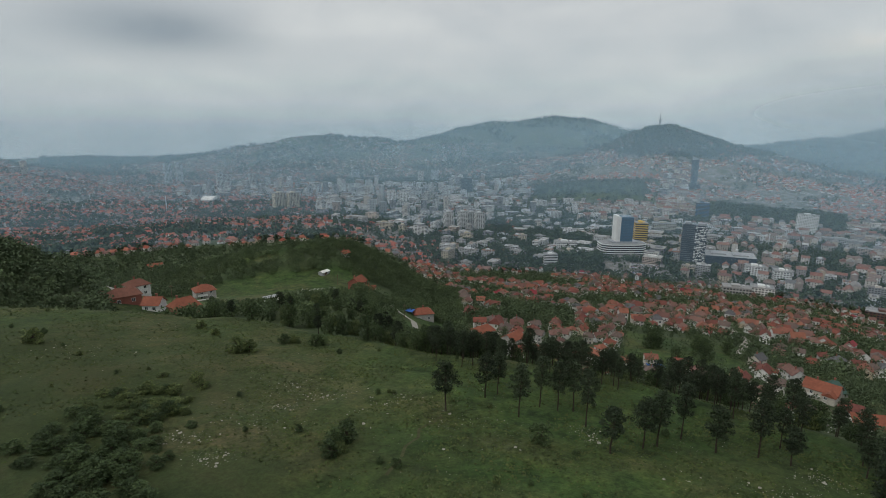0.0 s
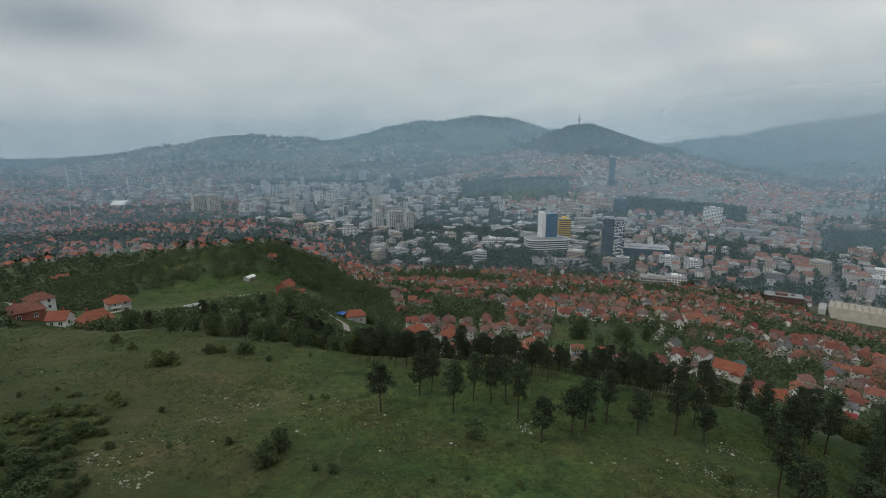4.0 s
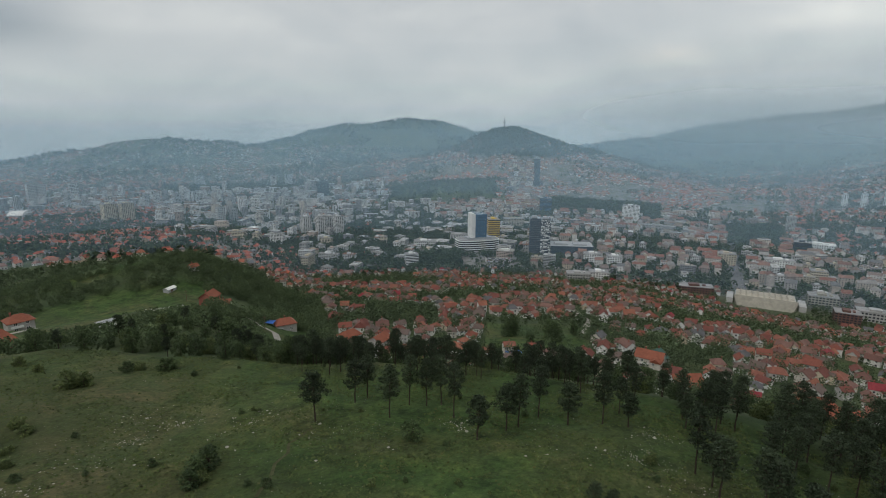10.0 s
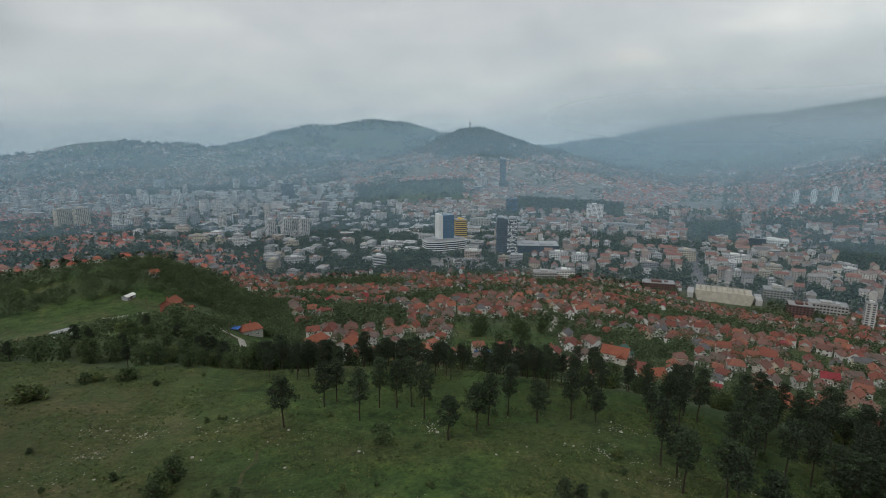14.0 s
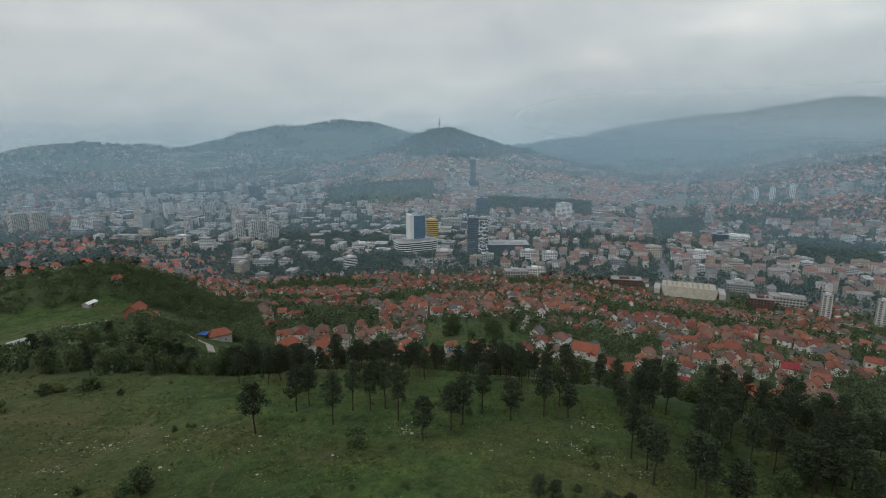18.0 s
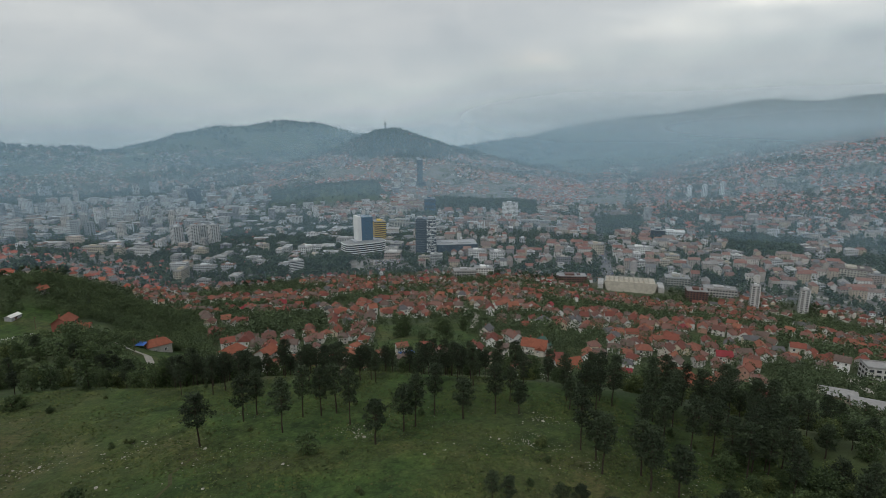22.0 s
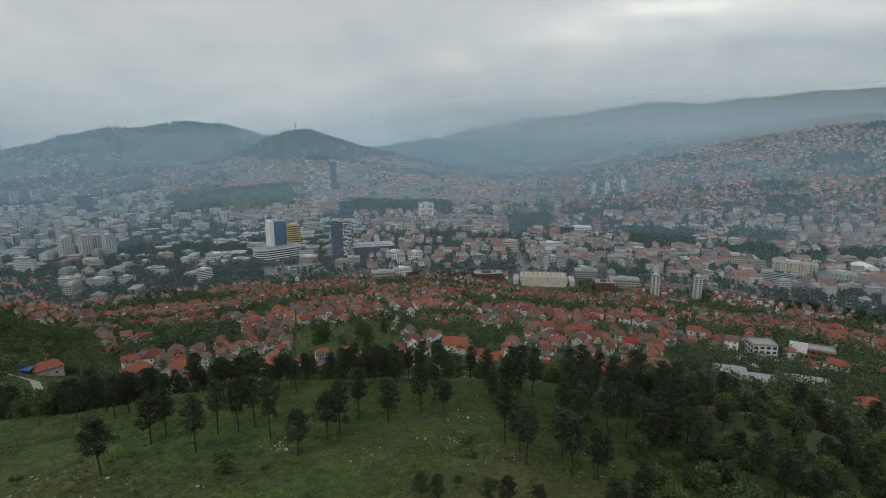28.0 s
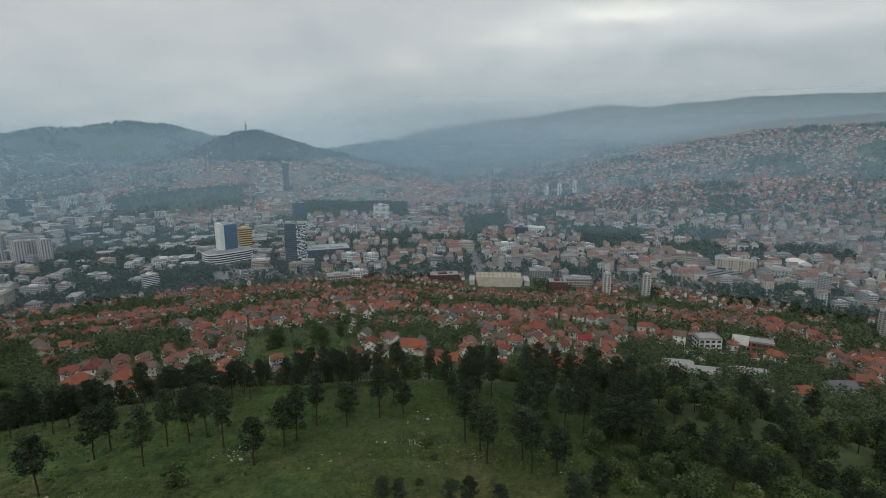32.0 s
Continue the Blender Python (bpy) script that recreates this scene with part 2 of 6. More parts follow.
def leaf(name, a, b_, c, scale=0.35):
    m, nodes, links, b = mat(name, 0.75)
    col = mramp(m, mrandom(m, True), [(0.0, a), (0.5, b_), (1.0, c)])
    col = mmix(m, "MULTIPLY", 1.0, col, mramp(m, mnoise(m, scale, 3, 0.6), [(0.34, (0.66, 0.70, 0.66)), (0.5, (1.0, 1.0, 1.0)), (0.66, (1.34, 1.28, 1.2))]))
    tone = mramp(m, mrandom(m), [(0.0, (0.72, 0.74, 0.70)), (1.0, (1.25, 1.2, 1.12))])
    col = mmix(m, "MULTIPLY", 1.0, col, tone)
    mlink(m, col, b.inputs["Base Color"])
    return m


pine_leaf = leaf("pine_needles", (0.018, 0.030, 0.017), (0.024, 0.038, 0.020), (0.032, 0.048, 0.025))
broad_leaf = leaf("broad_leaves", (0.028, 0.048, 0.021), (0.042, 0.068, 0.028), (0.064, 0.096, 0.036))
scrub_leaf = leaf("scrub_leaves", (0.05, 0.075, 0.026), (0.07, 0.10, 0.034), (0.11, 0.13, 0.05))
knoll_leaf = leaf("knoll_leaves", (0.040, 0.064, 0.030), (0.048, 0.074, 0.034), (0.058, 0.086, 0.039), 0.09)
slope_leaf = leaf("slope_leaves", (0.040, 0.062, 0.033), (0.046, 0.070, 0.036), (0.054, 0.080, 0.040), 0.09)
far_leaf = leaf("far_leaves", (0.028, 0.046, 0.026), (0.036, 0.057, 0.031), (0.048, 0.071, 0.036), 0.03)


def ground_material():
    m, nodes, links, b = mat("hill_ground", 0.95)
    town = nodes.new("ShaderNodeAttribute")
    town.attribute_name = "town"
    wild = nodes.new("ShaderNodeAttribute")
    wild.attribute_name = "wild"
    big = mnoise(m, 0.035, 5, 0.6, warp=0.6)
    mid = mnoise(m, 0.22, 6, 0.7, warp=0.3)
    fine = mnoise(m, 1.7, 5, 0.75)
    green = mramp(m, big, [(0.32, (0.035, 0.062, 0.017)), (0.44, (0.036, 0.071, 0.017)), (0.54, (0.045, 0.070, 0.020)), (0.68, (0.061, 0.070, 0.028))])
    tone = mramp(m, mid, [(0.36, (0.52, 0.57, 0.54)), (0.5, (1.0, 1.0, 1.02)), (0.64, (1.52, 1.34, 1.28))])
    green = mmix(m, "MULTIPLY", 1.0, green, tone)
    green = mmix(m, "MULTIPLY", 1.0, green, mramp(m, fine, [(0.3, (0.6,) * 3), (0.7, (1.35,) * 3)]))
    broad = mramp(m, mnoise(m, 0.016, 3, 0.55, warp=1.2), [(0.36, (0.60, 0.68, 0.60)), (0.5, (0.94, 0.93, 0.94)), (0.64, (1.26, 1.08, 1.06))])
    green = mmix(m, "MULTIPLY", 1.0, green, broad)
    clump = mramp(m, mnoise(m, 0.75, 4, 0.65, warp=0.4), [(0.36, (0.66, 0.72, 0.66)), (0.52, (1.0, 1.0, 1.0)), (0.66, (1.26, 1.20, 1.16))])
    green = mmix(m, "MULTIPLY", 1.0, green, clump)
    lush = nodes.new("ShaderNodeAttribute")
    lush.attribute_name = "lush"
    rank = mramp(m, mnoise(m, 0.06, 6, 0.7, warp=0.8), [(0.35, (0.020, 0.034, 0.010)), (0.5, (0.030, 0.043, 0.013)), (0.65, (0.046, 0.048, 0.018))])
    rank = mmix(m, "MULTIPLY", 1.0, rank, mramp(m, fine, [(0.3, (0.65,) * 3), (0.7, (1.3,) * 3)]))
    green = mmix(m, "MIX", lush.outputs["Fac"], green, rank)
    dry = nodes.new("ShaderNodeAttribute")
    dry.attribute_name = "dry"
    straw = mramp(m, mnoise(m, 0.11, 6, 0.72, warp=0.7), [(0.34, (0.034, 0.056, 0.017)), (0.46, (0.048, 0.062, 0.021)), (0.57, (0.068, 0.068, 0.028)), (0.70, (0.098, 0.086, 0.043))])
    straw = mmix(m, "MULTIPLY", 1.0, straw, clump)
    straw = mmix(m, "MULTIPLY", 1.0, straw, mramp(m, fine, [(0.3, (0.62,) * 3), (0.7, (1.35,) * 3)]))
    green = mmix(m, "MIX", dry.outputs["Fac"], green, straw)
    forest = mramp(m, mnoise(m, 0.02, 6, 0.65), [(0.3, (0.028, 0.042, 0.026)), (0.5, (0.045, 0.062, 0.03)), (0.62, (0.075, 0.09, 0.04)), (0.75, (0.11, 0.11, 0.06))])
    forest = mmix(m, "MULTIPLY", 1.0, forest, mramp(m, mnoise(m, 0.12, 4, 0.7), [(0.3, (0.7,) * 3), (0.7, (1.25,) * 3)]))
    paved = mramp(m, mnoise(m, 0.03, 5, 0.7), [(0.35, (0.06, 0.075, 0.04)), (0.48, (0.11, 0.105, 0.095)), (0.58, (0.19, 0.185, 0.175)), (0.7, (0.12, 0.115, 0.105))])
    col = mmix(m, "MIX", wild.outputs["Fac"], green, forest)
    col = mmix(m, "MIX", town.outputs["Fac"], col, paved)
    mlink(m, col, b.inputs["Base Color"])
    mbump(m, fine, b, 0.5, 0.25)
    return m


ground_mat = ground_material()


def haze_material(amount, radius):
    """Thin sheet standing in for haze: most light goes through, the rest is scattered both ways."""
    m = bpy.data.materials.new("mist")
    m.use_nodes = True
    n, l = m.node_tree.nodes, m.node_tree.links
    n.clear()
    out, mix, half = n.new("ShaderNodeOutputMaterial"), n.new("ShaderNodeMixShader"), n.new("ShaderNodeMixShader")
    clear, dif, tra = n.new("ShaderNodeBsdfTransparent"), n.new("ShaderNodeBsdfDiffuse"), n.new("ShaderNodeBsdfTranslucent")
    # the blue of distant haze is put into the sheet's colour
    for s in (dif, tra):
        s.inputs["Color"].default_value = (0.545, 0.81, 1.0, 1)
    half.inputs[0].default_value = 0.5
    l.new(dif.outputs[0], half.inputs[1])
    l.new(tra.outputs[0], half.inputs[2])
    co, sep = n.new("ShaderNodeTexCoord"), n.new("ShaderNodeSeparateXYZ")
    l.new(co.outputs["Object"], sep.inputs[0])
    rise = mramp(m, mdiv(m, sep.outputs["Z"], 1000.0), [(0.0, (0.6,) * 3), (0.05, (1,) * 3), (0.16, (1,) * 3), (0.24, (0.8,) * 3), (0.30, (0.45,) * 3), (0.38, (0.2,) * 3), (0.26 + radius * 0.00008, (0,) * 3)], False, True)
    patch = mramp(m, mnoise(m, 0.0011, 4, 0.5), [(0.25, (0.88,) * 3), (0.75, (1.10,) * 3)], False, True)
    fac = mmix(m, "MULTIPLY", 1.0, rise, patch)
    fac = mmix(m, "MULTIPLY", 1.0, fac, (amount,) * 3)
    l.new(fac, mix.inputs[0])
    l.new(clear.outputs[0], mix.inputs[1])
    l.new(half.outputs[0], mix.inputs[2])
    l.new(mix.outputs[0], out.inputs["Surface"])
    return m


def cloud_material(rises, sides):
    """Low cloud that hangs on the mountain side: thin below, thick above, ragged."""
    m = bpy.data.materials.new("low_cloud")
    m.use_nodes = True
    n, l = m.node_tree.nodes, m.node_tree.links
    n.clear()
    out, mix, half = n.new("ShaderNodeOutputMaterial"), n.new("ShaderNodeMixShader"), n.new("ShaderNodeMixShader")
    clear, dif, tra = n.new("ShaderNodeBsdfTransparent"), n.new("ShaderNodeBsdfDiffuse"), n.new("ShaderNodeBsdfTranslucent")
    for s in (dif, tra):
        s.inputs["Color"].default_value = (0.80, 0.92, 1.0, 1)
    half.inputs[0].default_value = 0.5
    l.new(dif.outputs[0], half.inputs[1])
    l.new(tra.outputs[0], half.inputs[2])
    co, sep = n.new("ShaderNodeTexCoord"), n.new("ShaderNodeSeparateXYZ")
    l.new(co.outputs["Object"], sep.inputs[0])
    rise = mramp(m, mdiv(m, sep.outputs["Z"], 1000.0), [(p, (v,) * 3) for p, v in rises], False, True)
    side = mramp(m, mdiv(m, sep.outputs["X"], 5000.0), [(p, (v,) * 3) for p, v in sides])
    patch = mramp(m, mnoise(m, 0.0016, 3, 0.5), [(0.25, (0.86,) * 3), (0.75, (1.05,) * 3)], False, True)
    fac = mmix(m, "MULTIPLY", 1.0, mmix(m, "MULTIPLY", 1.0, rise, side), patch)
    l.new(fac, mix.inputs[0])
    l.new(clear.outputs[0], mix.inputs[1])
    l.new(half.outputs[0], mix.inputs[2])
    l.new(mix.outputs[0], out.inputs["Surface"])
    return m


def mdiv(m, a, v):
    n = m.node_tree.nodes.new("ShaderNodeMath")
    n.operation = "DIVIDE"
    m.node_tree.links.new(a, n.inputs[0])
    n.inputs[1].default_value = v
    return n.outputs[0]


# ---- building helpers ----


class Soup:
    """Collects faces and makes one mesh of them."""

    def __init__(self):
        self.v, self.f, self.m = [], [], []

    def face(self, pts, m=0):
        n = len(self.v)
        self.v.extend(pts)
        self.f.append(tuple(range(n, n + len(pts))))
        self.m.append(m)

    def box(self, x0, y0, z0, x1, y1, z1, m=0, top=None, at=None, bottom=False):
        p = [(x0, y0, z0), (x1, y0, z0), (x1, y1, z0), (x0, y1, z0), (x0, y0, z1), (x1, y0, z1), (x1, y1, z1), (x0, y1, z1)]
        if at:
            p = [at(q) for q in p]
        n = len(self.v)
        self.v.extend(p)
        fs = [(0, 1, 5, 4), (1, 2, 6, 5), (2, 3, 7, 6), (3, 0, 4, 7), (4, 5, 6, 7)]
        ms = [m, m, m, m, m if top is None else top]
        if bottom:
            fs.append((3, 2, 1, 0))
            ms.append(m)
        self.f.extend(tuple(n + i for i in q) for q in fs)
        self.m.extend(ms)

    def poly(self, verts, faces, m=0, at=None):
        n = len(self.v)
        self.v.extend([at(q) for q in verts] if at else verts)
        self.f.extend(tuple(n + i for i in q) for q in faces)
        self.m.extend([m] * len(faces))

    def mesh(self, name, mats, smooth=False):
        me = bpy.data.meshes.new(name)
        me.from_pydata(self.v, [], self.f)
        for k in mats:
            me.materials.append(k)
        if len(mats) > 1:
            me.polygons.foreach_set("material_index", self.m)
        if smooth:
            me.polygons.foreach_set("use_smooth", [True] * len(self.f))
        me.update()
        return me


def part(name, soup, material, parent, label="", smooth=False):
    ob = new(name, soup.mesh(name, material if isinstance(material, (list, tuple)) else [material], smooth))
    ob.parent = parent
    if label:
        tagged(ob, label)
    return ob


def thing(name, label, category, group="", kind=""):
    return tagged(new(name), label, category, group, kind)


def stuff(name, soup, mats, label, category):
    return tagged(new(name, soup.mesh(name, mats)), label, category, "", "stuff")


# ---- the lie of the land: metres from the point under the drone, azimuth in degrees from straight ahead ----


def ease(a, b, v):
    k = np.clip((v - a) / (b - a), 0, 1)
    return k * k * (3 - 2 * k)


def wave(x, y, s, k=0.0):
    """A cheap smooth unevenness of about +-1."""
    return (np.sin(x / s + 1.3 * np.sin(y / s * 0.7 + k) + k) + np.sin(y / s * 1.1 + 1.7 * np.sin(x / s * 0.6 - k) + 2.1 * k)) * 0.5


def mound(x, y, az, dist, along, depth, h, tilt=0.0):
    a = radians(az)
    dx, dy = x - dist * math.sin(a), y - dist * math.cos(a)
    b = a + radians(tilt)
    u, v = dx * math.cos(b) - dy * math.sin(b), dx * math.sin(b) + dy * math.cos(b)
    return h * np.exp(-0.5 * ((u / along) ** 2 + (v / depth) ** 2))


def meadow_edge(az):
    return np.interp(az, [-60, -40, -24, -14, 0, 20, 42, 64, 80, 120], [200, 200, 172, 146, 131, 123, 111, 101, 92, 90])


def height(x, y):
    x, y = np.asarray(x, float), np.asarray(y, float)
    d, az = np.hypot(x, y), np.degrees(np.arctan2(x, y))
    edge = meadow_edge(az)
    fall = np.interp(az, [-60, -40, -26, -14, 20, 80], [6, 9, 14, 15, 14, 12])
    s = d / edge
    top = 206 - fall * np.minimum(s, 1.0) ** 1.3
    # beyond the brow: steep bank, village slope, valley floor; to the west a wooded spur instead
    over = np.maximum(d - edge, 0)
    east = np.interp(d, [120, 207, 300, 500, 700, 860, 960, 6000], [192, 150, 131, 86, 42, 9, 0, 0])
    low = np.interp(d, [120, 207, 300, 500, 650, 780, 840, 6000], [192, 150, 131, 80, 44, 11, 0, 0])
    k2 = ease(34, 44, az)
    east = east * (1 - k2) + low * k2
    bank = 206 - fall - over * 0.56
    east = np.maximum(east, bank)
    east = np.where(over < 120, np.minimum(east, 206 - fall - over * 0.12), east)
    west = np.interp(d, [172, 200, 250, 290, 320, 360, 450, 520, 620, 800, 1100, 1500, 2000, 6000], [192, 182, 166, 158, 153, 140, 126, 116, 98, 74, 46, 18, 0, 0])
    west = np.minimum(west, 206 - fall - 5 * ease(0, 22, over))
    w = ease(1.0, -12.0, az)
    z = np.where(d < edge, top, east * (1 - w) + west * w)
    z = z + mound(x, y, -13, 465, 72, 42, 27, 8) + mound(x, y, -44.5, 340, 42, 80, 48) * ease(0, 90, over)
    # far side of the valley
    z = z + mound(x, y, 21.9, 2900, 150, 380, 66) + mound(x, y, 21.6, 2900, 390, 480, 124) + mound(x, y, 28.5, 2850, 380, 420, 66)
    z = z + mound(x, y, -45, 2600, 330, 520, 140)
    z = z + mound(x, y, 12.8, 4150, 520, 500, 218) + mound(x, y, 4.5, 4150, 520, 450, 66) + mound(x, y, -11, 3480, 620, 280, 158) + mound(x, y, -12, 3480, 80, 200, 12) + mound(x, y, -7, 3480, 90, 200, 12)
    z = z + mound(x, y, 15.8, 1960, 190, 100, 40)
    z = z + np.interp(az, [42, 50, 58, 64, 70, 80, 110], [0, 45, 150, 225, 275, 318, 340]) * ease(1150, 2750, d)
    z = z + np.interp(az, [28, 42, 53, 68, 80, 110], [0, 215, 275, 205, 165, 165]) * (0.72 * ease(4080, 4800, d) + 0.28 * ease(2700, 4300, d) * ease(32, 40, az) * ease(62, 54, az))
    open_west = ease(-27, -12, az) * 0.96 + 0.04
    z = z + 85 * ease(3600, 4900, d) * open_west + 38 * ease(2300, 3300, d) * ease(24, 4, az) * ease(-6, 6, az)
    # ridges and gullies of the wooded hills
    z = z + (np.abs(wave(x, y, 110.0, 0.4)) - 0.4) * 22 * ease(60, 150, z) * ease(2350, 2700, d) * ease(40, 30, az)
    # unevenness
    z = z + (np.abs(wave(x, y, 4.3, 0.7)) * 0.45 + wave(x, y, 2.1, 1.9) * 0.10) * ease(25, 60, d) * ease(190, 150, d)
    z = z + wave(x, y, 9.0) * 0.35 * ease(25, 60, d) + wave(x, y, 31.0, 1.7) * 0.6 * ease(40, 110, d)
    z = z + wave(x, y, 160.0, 0.6) * 7 * ease(1900, 2600, d) + (wave(x, y, 420.0, 2.2) * 14 * ease(2600, 3900, d) + (wave(x, y, 230.0, 1.1) * 16 + wave(x, y, 95.0, 0.2) * 8) * ease(3300, 4300, d)) * open_west
    return z


def place(az, d):
    a = radians(az)
    x, y = d * math.sin(a), d * math.cos(a)
    return x, y, float(height(x, y))


GRID_AZ, GRID_D = np.arange(-60, 100.01, 0.5), np.concatenate([np.arange(20, 400, 4.0), np.arange(400, 4960, 16.0)])
_a, _d = np.meshgrid(np.radians(GRID_AZ), GRID_D, indexing="ij")
GRID_Z = height(_d * np.sin(_a), _d * np.cos(_a)).tolist()


def ground_z(x, y):
    """The ground's height from a table made of height(), for quick planting."""
    d, az = math.hypot(x, y), math.degrees(math.atan2(x, y))
    i = min(max((az + 60) * 2, 0), len(GRID_AZ) - 1.001)
    j = (d - 20) / 4 if d < 400 else 95 + (d - 400) / 16
    j = min(max(j, 0), len(GRID_D) - 1.001)
    i0, j0 = int(i), int(j)
    fi, fj = i - i0, j - j0
    a, b = GRID_Z[i0], GRID_Z[i0 + 1]
    return (a[j0] * (1 - fj) + a[j0 + 1] * fj) * (1 - fi) + (b[j0] * (1 - fj) + b[j0 + 1] * fj) * fi


def ripple(x, y, s, k=0.0):
    """wave() for single points."""
    return (math.sin(x / s + 1.3 * math.sin(y / s * 0.7 + k) + k) + math.sin(y / s * 1.1 + 1.7 * math.sin(x / s * 0.6 - k) + 2.1 * k)) * 0.5


def ramp(a, b, v):
    k = min(max((v - a) / (b - a), 0), 1)
    return k * k * (3 - 2 * k)

# ---- ground ----


def build_ground():
    az = np.concatenate([np.arange(-180, -50, 5.0), np.arange(-50, 92, 0.3), np.arange(95, 180, 5.0)])
    r = [6.0]
    while r[-1] < 4930:
        r.append(r[-1] + max(1.6, r[-1] * 0.0165))
    r = np.array(r)
    A, R = np.meshgrid(np.radians(az), r)
    X, Y = R * np.sin(A), R * np.cos(A)
    Z = height(X, Y)
    na, nr = len(az), len(r)
    verts = np.stack([X, Y, Z], -1).reshape(-1, 3)
    verts = np.vstack([verts, [[0, 0, float(height(0.0, 0.1))]]])
    i = np.arange(nr - 1)[:, None] * na + np.arange(na)[None, :]
    j = np.arange(nr - 1)[:, None] * na + (np.arange(na)[None, :] + 1) % na
    quads = np.stack([i, i + na, j + na, j], -1).reshape(-1, 4)
    faces = [tuple(q) for q in quads.tolist()] + [(len(verts) - 1, k, (k + 1) % na) for k in range(na)]
    me = bpy.data.meshes.new("ground")
    me.from_pydata(verts.tolist(), [], faces)
    d, deg = np.hypot(verts[:, 0], verts[:, 1]), np.degrees(np.arctan2(verts[:, 0], verts[:, 1]))
    edge = meadow_edge(deg)
    town = ease(820, 1000, d) * ease(3400, 2300, d) * ease(70, 25, verts[:, 2] - 0.5 * ease(1200, 2600, d) * 300)
    wild = ease(0, 25, d - edge) * 0.75 + ease(1800, 2600, d) * 0.25
    field = ease(-25.5, -24, deg) * ease(-8.5, -10, deg) * ease(225, 245, d) * ease(425, 405, d)
    field = np.maximum(field, ease(-34, -33, deg) * ease(-22.5, -24, deg) * ease(205, 220, d) * ease(345, 325, d))
    field = np.maximum(field, ease(-5, -4, deg) * ease(1, 0, deg) * ease(258, 268, d) * ease(340, 325, d))
    field = np.maximum(field, ease(-23, -21, deg) * ease(-11, -13, deg) * ease(432, 445, d) * ease(530, 510, d))
    field = np.maximum(field, ease(19, 20, deg) * ease(31.5, 30.5, deg) * ease(258, 268, d) * ease(365, 352, d))
    field = np.maximum(field, ease(52, 53, deg) * ease(58.5, 57.5, deg) * ease(380, 390, d) * ease(465, 450, d))
    wild = wild * (1 - field)
    town = town * (1 - ease(7.5, 9, deg) * ease(22.5, 21, deg) * ease(1760, 1800, d) * ease(2260, 2160, d)) * (1 - ease(25, 27, deg) * ease(38, 36, deg) * ease(1610, 1650, d) * ease(1900, 1850, d))
    lush = ease(-12, -24, deg) * ease(edge, edge - 60, d) * 0.9 + 0.25 * ease(30, 60, deg) + 0.35 * ease(10, -4, deg) * ease(-24, -12, deg) * ease(100, 72, d)
    dry = 0.8 * ease(-34, -27, deg) * ease(-4, -11, deg) * ease(68, 84, d) + 0.5 * ease(22, 30, deg) * ease(56, 46, deg) * ease(98, 88, d) + 0.45 * ease(-44, -36, deg) * ease(120, 140, d) * ease(-24, -30, deg)
    dry = np.clip(dry * ease(edge + 8, edge - 4, d) * (0.75 + 0.5 * wave(verts[:, 0], verts[:, 1], 7.0, 0.5)), 0, 1)
    for nm, val in (("town", town), ("dry", dry), ("wild", np.clip(wild, 0, 1)), ("lush", lush)):
        at = me.attributes.new(nm, "FLOAT", "POINT")
        at.data.foreach_set("value", val.astype(np.float32))
    me.polygons.foreach_set("use_smooth", [True] * len(faces))
    me.materials.append(ground_mat)
    return tagged(new("ground", me), "grassy hill falling to a town valley with wooded hills beyond", "ground", "", "structure")


build_ground()


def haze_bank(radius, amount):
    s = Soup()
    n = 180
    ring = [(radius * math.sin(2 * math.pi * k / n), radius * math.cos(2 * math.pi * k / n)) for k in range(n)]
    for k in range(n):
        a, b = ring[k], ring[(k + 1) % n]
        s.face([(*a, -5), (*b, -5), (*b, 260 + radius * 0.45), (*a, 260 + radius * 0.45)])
    return tagged(new("mist", s.mesh("mist", [haze_material(amount, radius)], True)), "thin pale blue ring sheet imitating haze over the valley", "mist", "", "stuff")


# ring-shaped sheets added at growing distance to imitate haze over town and hills
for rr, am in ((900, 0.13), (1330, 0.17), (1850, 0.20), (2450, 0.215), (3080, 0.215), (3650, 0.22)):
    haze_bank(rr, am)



def cloud_bank(radius, a0, a1, top, rises, sides):
    s = Soup()
    for k in range(40):
        a, c = radians(a0 + k * (a1 - a0) / 40), radians(a0 + (k + 1) * (a1 - a0) / 40)
        s.face([(radius * math.sin(a), radius * math.cos(a), 40), (radius * math.sin(c), radius * math.cos(c), 40), (radius * math.sin(c), radius * math.cos(c), top), (radius * math.sin(a), radius * math.cos(a), top)])
    tagged(new("low_cloud", s.mesh("low_cloud", [cloud_material(rises, sides)], True)), "low grey cloud hanging on the mountain side", "cloud", "", "stuff")


cloud_bank(4060, 20, 110, 2100, [(0.05, 0.10), (0.20, 0.34), (0.30, 0.68), (0.37, 0.66), (0.43, 0.52), (0.50, 0.24), (0.62, 0.20), (0.80, 0.08), (0.99, 0.0)], [(0.30, 0.0), (0.52, 1.0)])
cloud_bank(2420, 30, 110, 1400, [(0.08, 0.0), (0.19, 0.20), (0.25, 0.50), (0.30, 0.30), (0.35, 0.22), (0.50, 0.15), (0.66, 0.05), (0.80, 0.0)], [(0.24, 0.0), (0.42, 1.0)])

# ---- trees ----
rng = random.Random(5)


